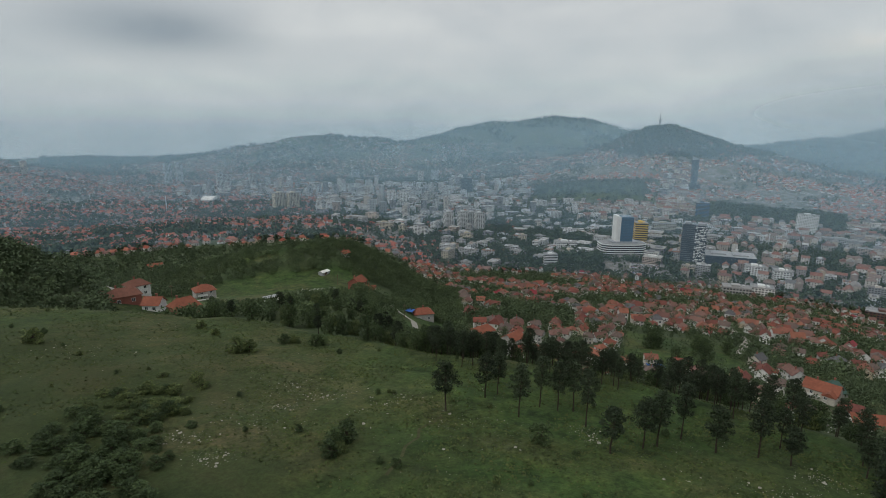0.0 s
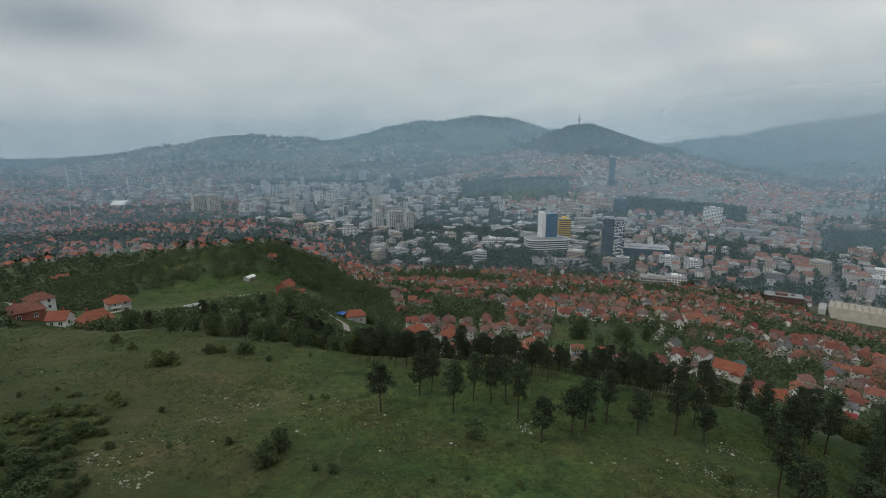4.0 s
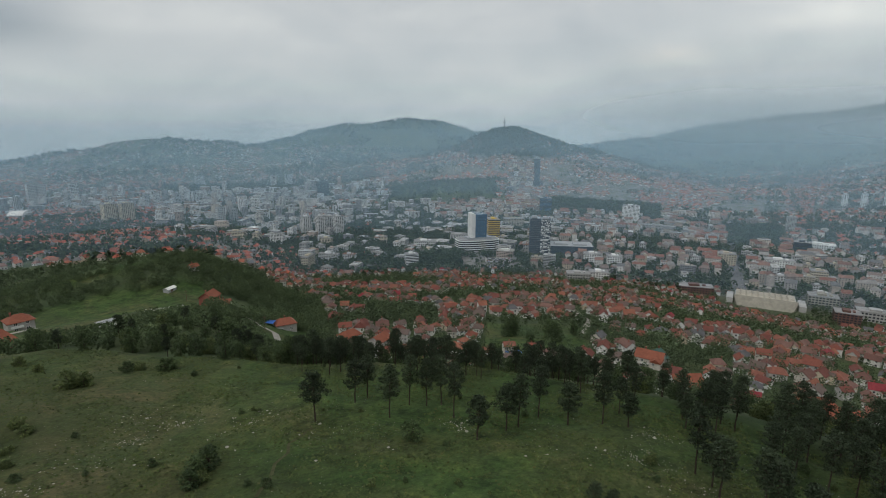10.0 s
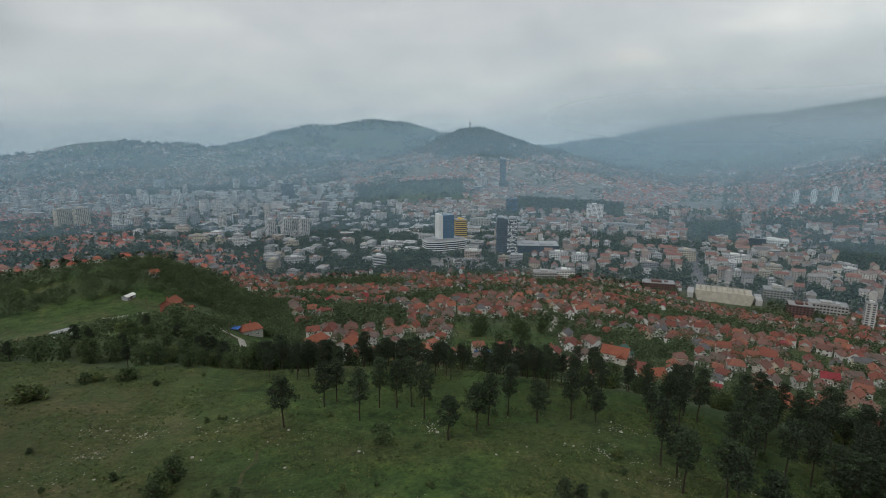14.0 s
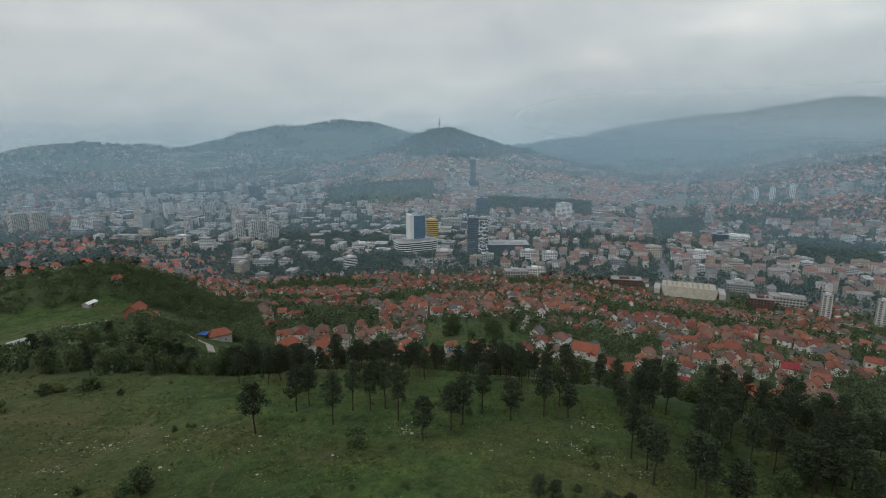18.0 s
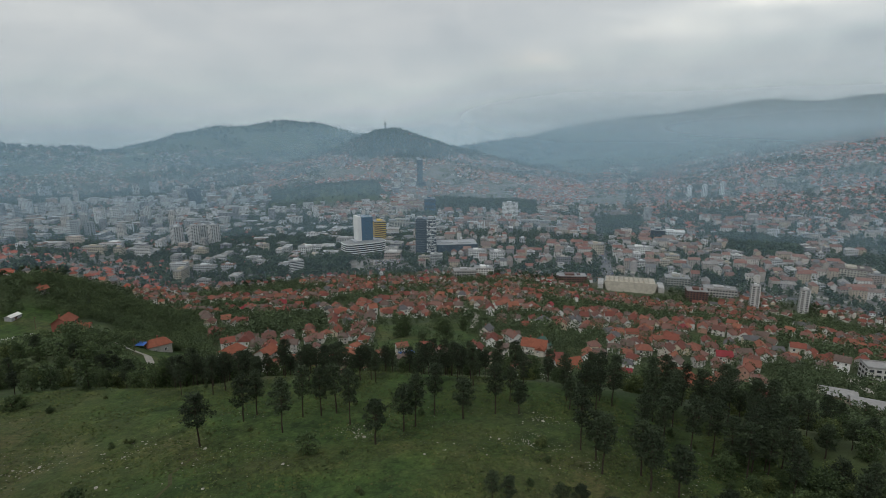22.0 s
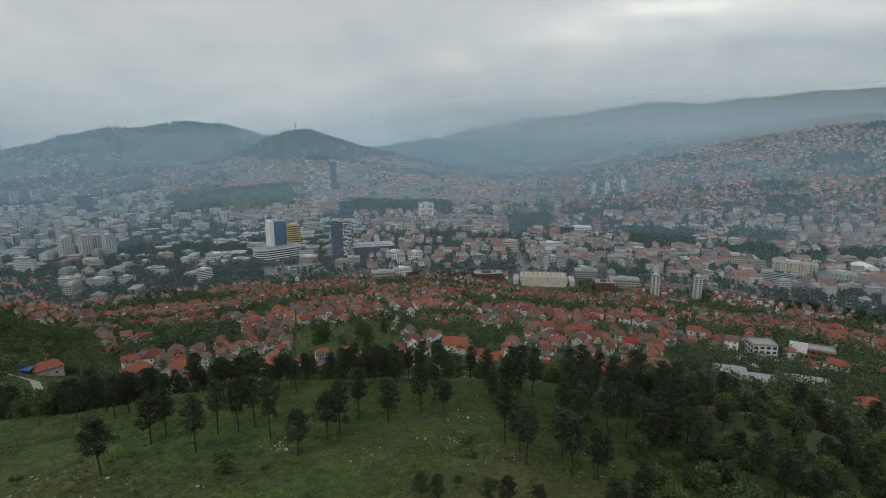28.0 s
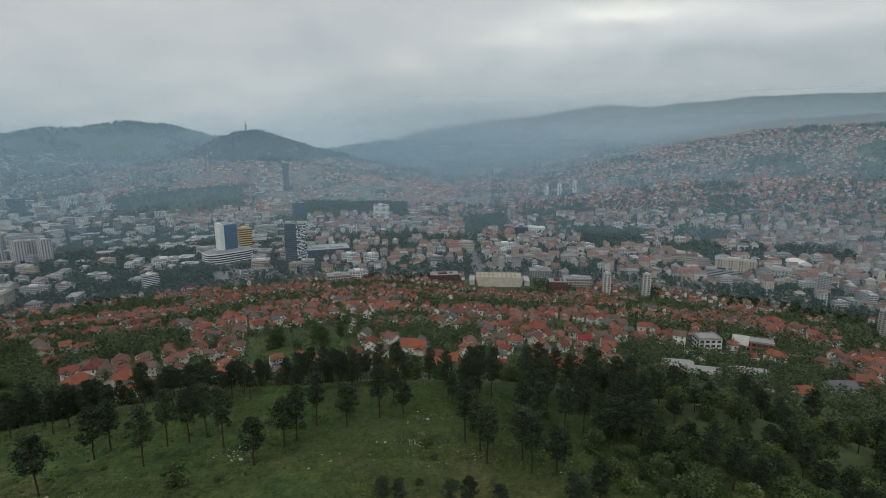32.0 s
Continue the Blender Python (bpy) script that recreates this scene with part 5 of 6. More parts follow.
lane("road", "pale gravel lane between the houses", [(-32.8, 330), (-32.2, 300), (-31.2, 290), (-30.2, 282), (-28, 275), (-25.6, 300), (-23.6, 315)], 3.6, track, 0.3)
lane("road", "pale lane below the wooded knoll", [(-7.5, 320), (-5.6, 318), (-4.6, 308), (-3.2, 300), (-3.0, 280), (-2.6, 262)], 3.6, track, 0.3)
lane("road", "short concrete driveway by the house", [(4.0, 276), (3.2, 285), (3.6, 300)], 4.0, track, 0.3)
lane("road", "broad avenue with traffic leading into the town", [(45.5, 890), (44.6, 980), (44.0, 1150), (43.6, 1400), (43.3, 1700)], 19, asphalt, 0.5)
lane("road", "riverside road across the valley floor", [(4, 985), (12, 965), (20, 950), (30, 945), (38, 950), (45, 950), (54, 950), (64, 930), (76, 925)], 16, asphalt, 0.5)
lane("road", "second riverside carriageway with tram bed", [(26, 985), (32, 990), (38, 995), (45, 995), (54, 985), (64, 965), (76, 955)], 14, track, 0.5)
lane("pavement", "paved square with parked cars", [(17.4, 965), (23.4, 965)], 34, track, 0.6)
lane("pavement", "second car park beside the tower", [(19.6, 1028), (22.6, 1028)], 40, track, 0.6)
lane("road", "pale street climbing through the far suburb", [(-34, 1050), (-31, 1060), (-29, 1040)], 12, track, 0.8)
lane("road", "narrow village street between the roofs", [(30.5, 330), (31, 400), (29, 480), (28, 560)], 4.5, track, 0.5)
lane("footpath", "narrow worn earth path across the meadow", [(0.2, 92), (-1.0, 89), (-2.6, 86), (-2.7, 82), (-4.2, 79), (-4.8, 75), (-6.5, 70)], 0.55, dirt, 0.05)
lane("road", "winding village street", [(68, 300), (66, 335), (69, 350), (76, 420), (80, 520)], 5, track, 0.5)

cars = Soup()
rc = random.Random(14)
for k in range(620):
    if k < 330:
        az, d = (rc.uniform(17.5, 23.3), 965 + rc.choice((-13, -7, 0, 7, 13))) if k % 2 else (rc.uniform(19.7, 22.5), 1028 + rc.choice((-16, -9, -2, 5, 12)))
        turn = radians(90 - az)
    elif k < 470:
        f = rc.random()
        az, d = 45.5 - 2.2 * f ** 0.5, 890 + 800 * f
        az += rc.choice((-0.35, -0.15, 0.15, 0.35)) * 1000 / d
        turn = radians(90 - az)
    else:
        az = rc.uniform(6, 76)
        d = float(np.interp(az, [4, 12, 20, 30, 38, 45, 54, 64, 76], [985, 965, 950, 945, 950, 950, 950, 930, 925])) + rc.choice((-4, 4))
        turn = radians(-az)
    x, y, z = place(az, d)
    c, q = math.cos(turn), math.sin(turn)

    def at(p, x=x, y=y, z=z + 0.75, c=c, q=q):
        return (x + p[0] * c - p[1] * q, y + p[0] * q + p[1] * c, z + p[2])

    cars.box(-2.2, -0.9, 0.25, 2.2, 0.9, 0.85, 0, at=at)
    cars.poly([(-1.5, -0.85, 0.85), (1.3, -0.85, 0.85), (1.3, 0.85, 0.85), (-1.5, 0.85, 0.85), (-1.0, -0.7, 1.45), (0.7, -0.7, 1.45), (0.7, 0.7, 1.45), (-1.0, 0.7, 1.45)],
              [(0, 1, 5, 4), (1, 2, 6, 5), (2, 3, 7, 6), (3, 0, 4, 7), (4, 5, 6, 7)], 1, at)
car_paint = varied("car_paint", [(0.0, (0.6, 0.6, 0.6)), (0.35, (0.25, 0.26, 0.27)), (0.6, (0.04, 0.04, 0.045)), (0.8, (0.35, 0.05, 0.04)), (0.9, (0.05, 0.1, 0.3))], 0.4, True, 0.2, 0.1)
stuff("cars", cars, [car_paint, glass], "parked and driving cars on the valley roads", "cars")

# ---- the village on the slope ----
protos = [
    house(10.5, 9.0, 5.8, 3.0, 0, 2, 0, "two-storey plastered house with a red tiled gable roof", 11),
    house(11.5, 9.5, 6.0, 2.8, 4.0, 2, 0, "two-storey house with a hipped red tile roof", 12),
    house(9.0, 8.0, 3.4, 2.9, 0, 1, 0, "small low house with a steep tiled roof", 13),
    house(12.0, 9.0, 6.2, 3.1, 0, 2, 3.2, "two-storey house with a gabled wing and orange tiles", 14),
    house(8.5, 8.0, 6.4, 2.6, 3.4, 2, 0, "tall narrow house with a hipped tile roof", 15),
    house(13.5, 10.0, 6.0, 3.3, 2.0, 2, 2.6, "broad family house with half-hipped tile roof and wing", 16),
    house(10.0, 8.5, 8.6, 2.8, 0, 3, 0, "three-storey plastered house with a tiled gable roof", 17),
]


def green_patch(x, y):
    """Where the village leaves gaps for orchards and woods."""
    d, az = math.hypot(x, y), math.degrees(math.atan2(x, y))
    n = (ripple(x, y, 43.0, 0.9)) + 0.7 * (ripple(x, y, 19.0, 2.4))
    if az < 0 and d < 560:
        n -= 1.3
    if az > 60:
        n -= 0.15 if d > 330 else 1.1
    if az > 74:
        n -= 0.25
    if 50 < az < 62 and 320 < d < 640:
        n -= 0.4
    if 20 < az < 30.5 and 268 < d < 350 or 53 < az < 57.5 and 388 < d < 450:
        n -= 2.5
    if az < 12:
        n -= 0.2
    if -2 < az < 15 and abs(d - max(395, 690 - 42 * az)) < 45:
        n -= 0.9
    n -= 0.25 * ramp(450, 650, d)
    return n < -0.42


spots = []
r_v = random.Random(21)
tries = 0
while tries < 17000:
    tries += 1
    az = r_v.uniform(-9, 88)
    d = math.sqrt(r_v.uniform(205 ** 2, 930 ** 2))
    if az < (520 - d) / 53 and d < 520 or az < -1 and d < 700 or az < -3.5:
        continue
    x, y = d * math.sin(radians(az)), d * math.cos(radians(az))
    if green_patch(x, y):
        continue
    if free(x, y, r_v.choice((6.0, 6.6, 7.6, 9.2)), mark=False):
        hold(x, y, 3.5)
        spots.append((d, x, y))
spots.sort()
r_v.seed(4)
for k in range(0, 205):
    if k >= len(spots):
        break
    d, x, y = spots[k]
    p = r_v.choices(protos, (5, 4, 2, 3, 3, 2, 2))[0]
    rng.seed(k)
    s = r_v.uniform(0.58, 0.78) * (0.82 + 0.18 * ramp(240, 340, d))
    put(p, x, y, s, math.degrees(-math.atan2(x, y)) + r_v.choice((0, 90)) + r_v.gauss(0, 16), sz=s * r_v.uniform(0.98, 1.22))
for p in protos:
    for o in (*p.children_recursive, p):
        bpy.data.objects.remove(o)
vil = Soup()
for d, x, y in spots[205:]:
    w, dp = r_v.uniform(6, 9.5), r_v.uniform(5.2, 7.6)
    h = r_v.choice((3.0, 4.6, 5.2, 6.6))
    simple_house(vil, x, y, ground_z(x, y), w, dp, h, r_v.uniform(2.2, 3.3), -math.atan2(x, y) + r_v.choice((0, 1.571)) + r_v.gauss(0, 0.3), r_v.choice((0, 0, 3.2)), 0, 1, 2, 2)
stuff("village_houses", vil, [plaster_far, roof_far, glass], "dense red-roofed houses on the lower village slope", "houses")

# ---- blocks of the town on the valley floor ----
GREEN = [  # azimuths, distances of the wooded belts inside the town
    (55.0, 61.5, 1200, 1400), (43.0, 47.5, 1340, 1600), (50.0, 54.5, 1080, 1150), (-12.5, -2.0, 2360, 2620), (12.5, 17.0, 985, 1090), (33.0, 38.0, 1120, 1180), (64.0, 69.0, 1330, 1420), (73.0, 79.0, 1260, 1330)]


def in_green(az, d):
    return any(a0 < az < a1 and d0 < d < d1 for a0, a1, d0, d1 in GREEN)


town = Soup()
n_block = 0
r_t = random.Random(8)
tries = 0
while tries < 21000:
    tries += 1
    az = r_t.uniform(-44, 90)
    d = math.sqrt(r_t.uniform(930 ** 2, 2350 ** 2))
    if az < -13 and d < 1900 or az < 0 and d < 1200 or az < -26 and d < 2300:
        continue
    if az > 46 and d > 1560 or az > 46 and d > 1400 and r_t.random() < 0.5:
        continue
    if 25.5 < az < 37 and d > 1620 or 24 < az < 46 and d > 1750 or 9 < az < 22 and d > 1760:
        continue
    x, y = d * math.sin(radians(az)), d * math.cos(radians(az))
    if (ripple(x, y, 70.0, 1.2)) + 0.5 * (ripple(x, y, 27.0, 0.3)) < -0.62:
        continue
    if 43.2 < az < 44.9 and d > 900 or in_green(az, d):
        continue
    if 6 < az < 24 and 935 < d < 1010 or 17 < az < 23.6 and d < 1056:
        continue
    west = az < 14
    centre = 5 < az < 24 and d < 1480
    if centre and r_t.random() < 0.35:
        continue
    w = r_t.uniform(16, 42) if west or centre else r_t.uniform(12, 27)
    dp = r_t.uniform(11, 15) if west else r_t.uniform(20, 34) if centre else r_t.uniform(9, 12)
    grid = 24 if d < 1500 else 12
    turn = -radians(az) * 0.3 - radians(grid) + r_t.choice((0, 0, 1.571)) + r_t.gauss(0, 0.06)
    if not free(x, y, w * 0.4 + (7 if west else 1.6)):
        continue
    fl = r_t.choice((3, 4, 4, 5, 5, 7)) if west else r_t.choice((3, 4, 4, 5, 5, 6))
    if centre:
        fl = r_t.choice((2, 2, 3, 3, 4, 5))
    if west and not centre and d > 1350 and r_t.random() < 0.12:
        fl, w, dp = r_t.choice((10, 12, 14)), r_t.uniform(13, 19), 14
    z = ground_z(x, y)
    if not west and not centre and r_t.random() < 0.72:
        ri = r_t.uniform(3.2, 4.8)
        simple_house(town, x, y, z, w, dp, fl * 3.0, ri, turn, r_t.choice((0, 0, 4.0)), 4, 3, 2, fl)
        if w > 22 and r_t.random() < 0.7:
            ox, oy = (w / 2 - dp / 2) * r_t.choice((-1, 1)), dp / 2 + w * 0.22
            simple_house(town, x + ox * math.cos(turn) - oy * math.sin(turn), y + ox * math.sin(turn) + oy * math.cos(turn), z, w * 0.5, dp * 0.95, fl * 3.0 - 0.4, ri * 0.9, turn + 1.5708, 0, 4, 3, 2, fl)
    else:
        if d < 1240 and n_block < 120:
            n_block += 1
            mt = r_t.choice((concrete, concrete, tower_white, cream_wall, grey_wall))
            block("apartment_block", "flat-roofed apartment block with rows of windows", az, d, w, dp, fl * 3.05, fl, math.degrees(turn) + az, mt, flat_roof, group="apartment blocks of the town", category="apartment block")
            continue
        slab(town, x, y, z, w, dp, fl * 3.05, turn, fl, 0, 1, 2, 3.6, 0.55)
stuff("town_blocks", town, [concrete_far, flat_far, glass, roof_town, oldtown_wall], "dense grey and red-roofed apartment blocks of the valley town", "buildings")

# ---- far suburbs ----
sub = Soup()
r_s = random.Random(9)
n_sub = 0
tries = 0
while tries < 120000 and n_sub < 15500:
    tries += 1
    az = r_s.uniform(-44, 92)
    d = math.sqrt(r_s.uniform(880 ** 2, 3450 ** 2))
    x, y = d * math.sin(radians(az)), d * math.cos(radians(az))
    if az < -12 and d < 2300:
        dens = 1.0
    elif az < 8:
        dens = (0.3 if az > -14 else 0.45) if d > 2300 else 0.5 if d < 1350 else 0.28
    elif az < 44:
        dens = 0.85 * (ramp(1750, 1950, d)) * (ramp(3300, 2700, d))
        if abs(az - 15) < 5.5 and 1800 < d < 2120:
            continue
        if 26 < az < 37 and 1640 < d < 1850:
            continue
    else:
        dens = 0.95 * (ramp(1250, 1500, d)) * ((ramp(2900, 2500, d)) if az > 56 else (ramp(3400, 2700, d)) * 0.55)
    if ground_z(x, y) > 140 and az < 40:
        dens *= 0.4 if az > 8 else 0.6
    n = noise.noise(Vector((x / 130, y / 130, 0.3))) + 0.5 * noise.noise(Vector((x / 48, y / 48, 7.7)))
    if n < (-0.25 if az > 46 or az < -8 else -0.06) or r_s.random() > dens:
        continue
    if in_green(az, d) or not free(x, y, 5.0 if az > 44 else 5.6):
        continue
    n_sub += 1
    z = ground_z(x, y)
    simple_house(sub, x, y, z, r_s.uniform(7, 12), r_s.uniform(6, 9), r_s.choice((2.8, 3.6, 5, 6)), r_s.uniform(2.6, 4.0), r_s.uniform(0, 3.14), r_s.choice((0, 3.0)), 0, 1, 2 if d < 1700 else None, 2)
stuff("suburb_houses", sub, [oldtown_wall, roof_suburb, glass], "scattered small houses on the far valley slopes", "houses")

# ---- trees ----
pines = [pine(11.0, 2.3, 31, "tall dark pine with a bare trunk"), pine(9.8, 2.6, 32, "broad dark pine with a bare lower trunk"), pine(12.5, 2.3, 33, "high slender dark pine with bare trunk"), pine(8.0, 2.1, 34, "shorter dark pine with bare trunk")]
broads = [bushy("broadleaf_tree", 7.5, 3.2, 41, broad_leaf, "dense green broad-leaved tree", "tree", "trees of the wooded banks"),
          bushy("broadleaf_tree", 9.0, 3.0, 42, broad_leaf, "tall green broad-leaved tree", "tree", "trees of the wooded banks"),
          bushy("broadleaf_tree", 5.5, 3.2, 43, scrub_leaf, "spreading light green tree", "tree", "trees of the wooded banks")]
shrubs = [bushy("shrub", 2.2, 1.7, 51, scrub_leaf, "low green shrub on the meadow", "shrub", "meadow shrubs", 0.0, 0.15, 11, 80),
          bushy("shrub", 3.2, 1.9, 52, broad_leaf, "dark green bush on the meadow", "shrub", "meadow shrubs", 0.0, 0.16, 12, 90)]


def spot(az, d):
    return d * math.sin(radians(az)), d * math.cos(radians(az))


EDGE = meadow_edge(np.arange(-60, 101, 1.0)).tolist()


def edge_at(az):
    return EDGE[int(round(min(max(az, -60), 100) + 60))]


FRONT = [  # the pines that stand free in front of the belt: azimuth, distance, kind, size
    (0.5, 94.4, 1, 1.0), (5.0, 100.9, 1, 0.95), (6.4, 103.5, 0, 0.85), (8.9, 93.2, 0, 0.95), (11.2, 99.1, 2, 0.85), (13.2, 98.5, 0, 0.9), (14.9, 99, 0, 0.95),
    (16.4, 93.1, 2, 0.9), (19.2, 83.8, 3, 1.0), (22.5, 89.6, 1, 0.9), (23.9, 91.7, 0, 0.95), (26.1, 97, 2, 0.85), (29.5, 95.4, 3, 1.05), (33.2, 98.5, 0, 0.95),
    (35.9, 98.9, 3, 0.85), (43.0, 86.7, 2, 0.95), (44.7, 84.4, 1, 0.9), (45.5, 80, 0, 0.95), (49.6, 82.1, 1, 0.95), (50.7, 78.2, 1, 1.0), (53.6, 78.2, 3, 1.0)]
for az, d, k, s in FRONT:
    x, y = spot(az, d)
    hold(x, y, 1.2)
    put(pines[k], x, y, s)
r_p = random.Random(61)
n = 0
while n < 135:
    az = r_p.uniform(-1.5, 64)
    if 35 < az < 41 and r_p.random() < 0.8:
        continue
    e = edge_at(az)
    d = e + r_p.uniform(-10, 19) - (4 if az > 44 else 0)
    x, y = spot(az, d)
    if free(x, y, 1.15):
        rng.seed(n)
        k = r_p.choice((0, 0, 1, 2, 2, 3) if az < 42 else (0, 2, 2, 2))
        put(pines[k], x, y, r_p.uniform(0.62, 0.82) if az < 42 else r_p.uniform(0.72, 0.95))
        n += 1
for az, d, k, s in ((35.0, 66.5, 3, 0.55), (43.3, 67.5, 3, 0.6), (33.0, 66, 1, 0.5), (41.0, 66, 1, 0.5), (47, 66, 3, 0.6), (58.4, 73, 3, 0.85), (55.5, 70, 3, 0.7), (56.5, 68, 1, 0.6)):
    put(pines[k], *spot(az, d), s, sink=1.5 * s)
n = 0
while n < 26:
    az = r_p.uniform(-3, 6.5)
    d = edge_at(az) + r_p.uniform(6, 50)
    x, y = spot(az, d)
    if free(x, y, 1.2):
        rng.seed(n + 1300)
        put(pines[r_p.choice((0, 1, 2, 3))] if n % 2 else broads[r_p.choice((0, 1))], x, y, r_p.uniform(0.75, 1.0))
        n += 1
n = 0
while n < 125:
    az = r_p.uniform(58, 92)
    e = edge_at(az)
    d = r_p.uniform(max(76, 98 - (az - 58) * 1.2), e + 40)
    x, y = spot(az, d)
    if free(x, y, 1.3):
        rng.seed(n + 300)
        if r_p.random() < 0.52:
            put(pines[r_p.choice((0, 1, 3))], x, y, r_p.uniform(0.55, 0.85))
        else:
            put(broads[r_p.choice((0, 1, 2, 2, 2))], x, y, r_p.uniform(0.55, 0.9))
        n += 1
n = 0
while n < 46:
    az, d = r_p.uniform(57, 86), r_p.uniform(68, 98)
    if az < 62 and d < 80 or (az - 57) * 1.1 + d < 84:
        continue
    x, y = spot(az, d)
    if free(x, y, 1.0):
        rng.seed(n + 1700)
        k = r_p.uniform(0.4, 0.75)
        put(broads[r_p.choice((0, 0, 1, 2))], x, y, k, sz=k * r_p.uniform(0.75, 1.0))
        n += 1
n = 0
while n < 135:
    az = r_p.uniform(-24, 60)
    e = edge_at(az)
    d = e + (r_p.uniform(3, 60) if az < 0 else r_p.uniform(14, 62))
    if az > 36 and az < 46 and d > e + 30:
        continue
    if az < -17 and r_p.random() < 0.6 or az > 3 and r_p.random() < 0.72:
        continue
    x, y = spot(az, d)
    if free(x, y, 1.6):
        rng.seed(n + 500)
        if az < -2:
            put(broads[r_p.choice((0, 0, 1, 2))] if r_p.random() < 0.75 else pines[3], x, y, r_p.uniform(0.55, 0.95))
        else:
            put(broads[r_p.choice((0, 0, 1, 2))], x, y, r_p.uniform(0.6, 0.95))
        n += 1
for az, d, k, s in ((11.45, 83.0, 1, 1.15), (-12.5, 80, 1, 1.0), (-10.9, 82, 1, 1.15), (-12.9, 77.0, 1, 0.9), (-11.8, 78, 0, 0.8), (-21.9, 133, 0, 1.7), (-20.8, 133, 0, 1.3), (-38.8, 150, 0, 1.5), (-17.2, 140, 1, 0.85), (-16.2, 141, 0, 0.9),
                    (-14.0, 138, 1, 1.0), (-13.4, 139, 1, 0.9), (-25.2, 158, 0, 1.0), (-27.0, 190, 1, 1.2), (-28.3, 192, 1, 1.1), (-24, 150, 0, 0.8), (38.5, 86, 0, 0.8), (60.2, 80, 0, 1.3), (61.5, 76, 0, 1.1)):
    put(shrubs[k], *spot(az, d), s)
for k in range(150):
    az, d = (r_p.gauss(-35, 3.6), r_p.gauss(86, 9)) if k % 3 else (r_p.gauss(-31, 2.0), r_p.gauss(104, 5))
    rng.seed(k + 800)
    w = r_p.uniform(0.4, 1.05)
    put(shrubs[1 if k % 3 else 0], *spot(az, d), w, sz=w * r_p.uniform(0.45, 0.9))
for k in range(60):
    az = r_p.uniform(-42, 66)
    d = edge_at(az) * r_p.uniform(0.5, 0.98)
    rng.seed(k + 900)
    put(shrubs[r_p.choice((0, 1))], *spot(az, d), r_p.uniform(0.16, 0.5))
for az, d, k, s in ((22.3, 300, 0, 1.35), (23.0, 306, 1, 1.3), (22.7, 318, 0, 1.2), (26.8, 296, 1, 1.4), (27.6, 292, 0, 1.35), (27.2, 304, 1, 1.2), (24.8, 282, 0, 0.9), (29.4, 322, 1, 1.1)):
    rng.seed(int(d))
    put(broads[k], *spot(az, d), s)
for p in pines + broads + shrubs:
    for o in (*p.children_recursive, p):
        bpy.data.objects.remove(o)

# ---- woods and orchards ----
woods, knoll = Leaves(77), Leaves(79)
rng.seed(77)


def grow(soup, count, az0, az1, d0, d1, test, h0, h1, leaves, size, gap=1.2, wide=0.42):
    n = tries = 0
    while n < count and tries < count * 12:
        tries += 1
        az, d = rng.uniform(az0, az1), math.sqrt(rng.uniform(d0 * d0, d1 * d1))
        x, y = spot(az, d)
        if lawn(az, d) and rng.random() < 0.9 or d < edge_at(az) + 8 or not test(x, y, az, d) or not free(x, y, gap, mark=False):
            continue
        h = rng.uniform(h0, h1)
        soup.tree(x, y, ground_z(x, y), h, h * wide * rng.uniform(0.8, 1.25), leaves, size)
        n += 1


def lawn(az, d):
    """Mown grass with single trees inside the village."""
    return 20 < az < 30.5 and 266 < d < 354 or 53 < az < 57.5 and 388 < d < 452 or 17 < az < 23.6 and 945 < d < 1052


def clearing(x, y, az, d):
    """The open fields round the farmhouses."""
    if -24.5 < az < -17 and 212 < d < 408 or -17 < az < -9.8 and 285 < d < 405 or -33 < az < -24 and 215 < d < 345:
        return True
    if -12 < az < -5.5 and 330 < d < 395 or -4.5 < az < 0.5 and 262 < d < 325:
        return True
    if -30.5 < az < -27 and 630 < d < 700 or -33.5 < az < -30 and 255 < d < 340:
        return True
    return -23 < az < -12 and 440 < d < 520 and (ripple(x, y, 22.0, 0.4)) > 0.1


grow(woods, 1700, -48, -27, 215, 520, lambda x, y, a, d: not clearing(x, y, a, d), 5, 10, 95, 0.48, 1.2, 0.5)
grow(knoll, 2100, -30, 3, 170, 560, lambda x, y, a, d: not clearing(x, y, a, d), 3.5, 7.0, 130, 0.34, 1.0, 0.55)
grow(knoll, 900, -11, 2, 300, 560, lambda x, y, a, d: not clearing(x, y, a, d), 4, 8, 110, 0.38, 1.0, 0.5)
grow(woods, 2600, -46, -4, 520, 1150, lambda x, y, a, d: a < -26 or d < 860, 5, 10, 30, 1.0)
grow(woods, 700, 0, 90, 160, 330, lambda x, y, a, d: green_patch(x, y) or d < 200 or a > 62, 4, 8.5, 140, 0.36)
grow(woods, 2500, 0, 90, 190, 480, lambda x, y, a, d: True, 3.5, 8.5, 76, 0.38, 0.3)
grow(woods, 500, 0, 14, 200, 620, lambda x, y, a, d: green_patch(x, y), 5, 9.5, 55, 0.6)
grow(woods, 5200, -4, 90, 480, 960, lambda x, y, a, d: True, 4.5, 10.5, 26, 0.85, 0.4)
grow(woods, 1500, 0, 90, 320, 960, lambda x, y, a, d: green_patch(x, y), 4.5, 9.5, 40, 0.8)
stuff("knoll_woods", knoll, [knoll_leaf], "mid-green scrub and trees over the knoll", "trees")
stuff("hillside_woods", woods, [slope_leaf], "dark green woods and orchards on the hillside", "trees")

parks = Leaves(78)


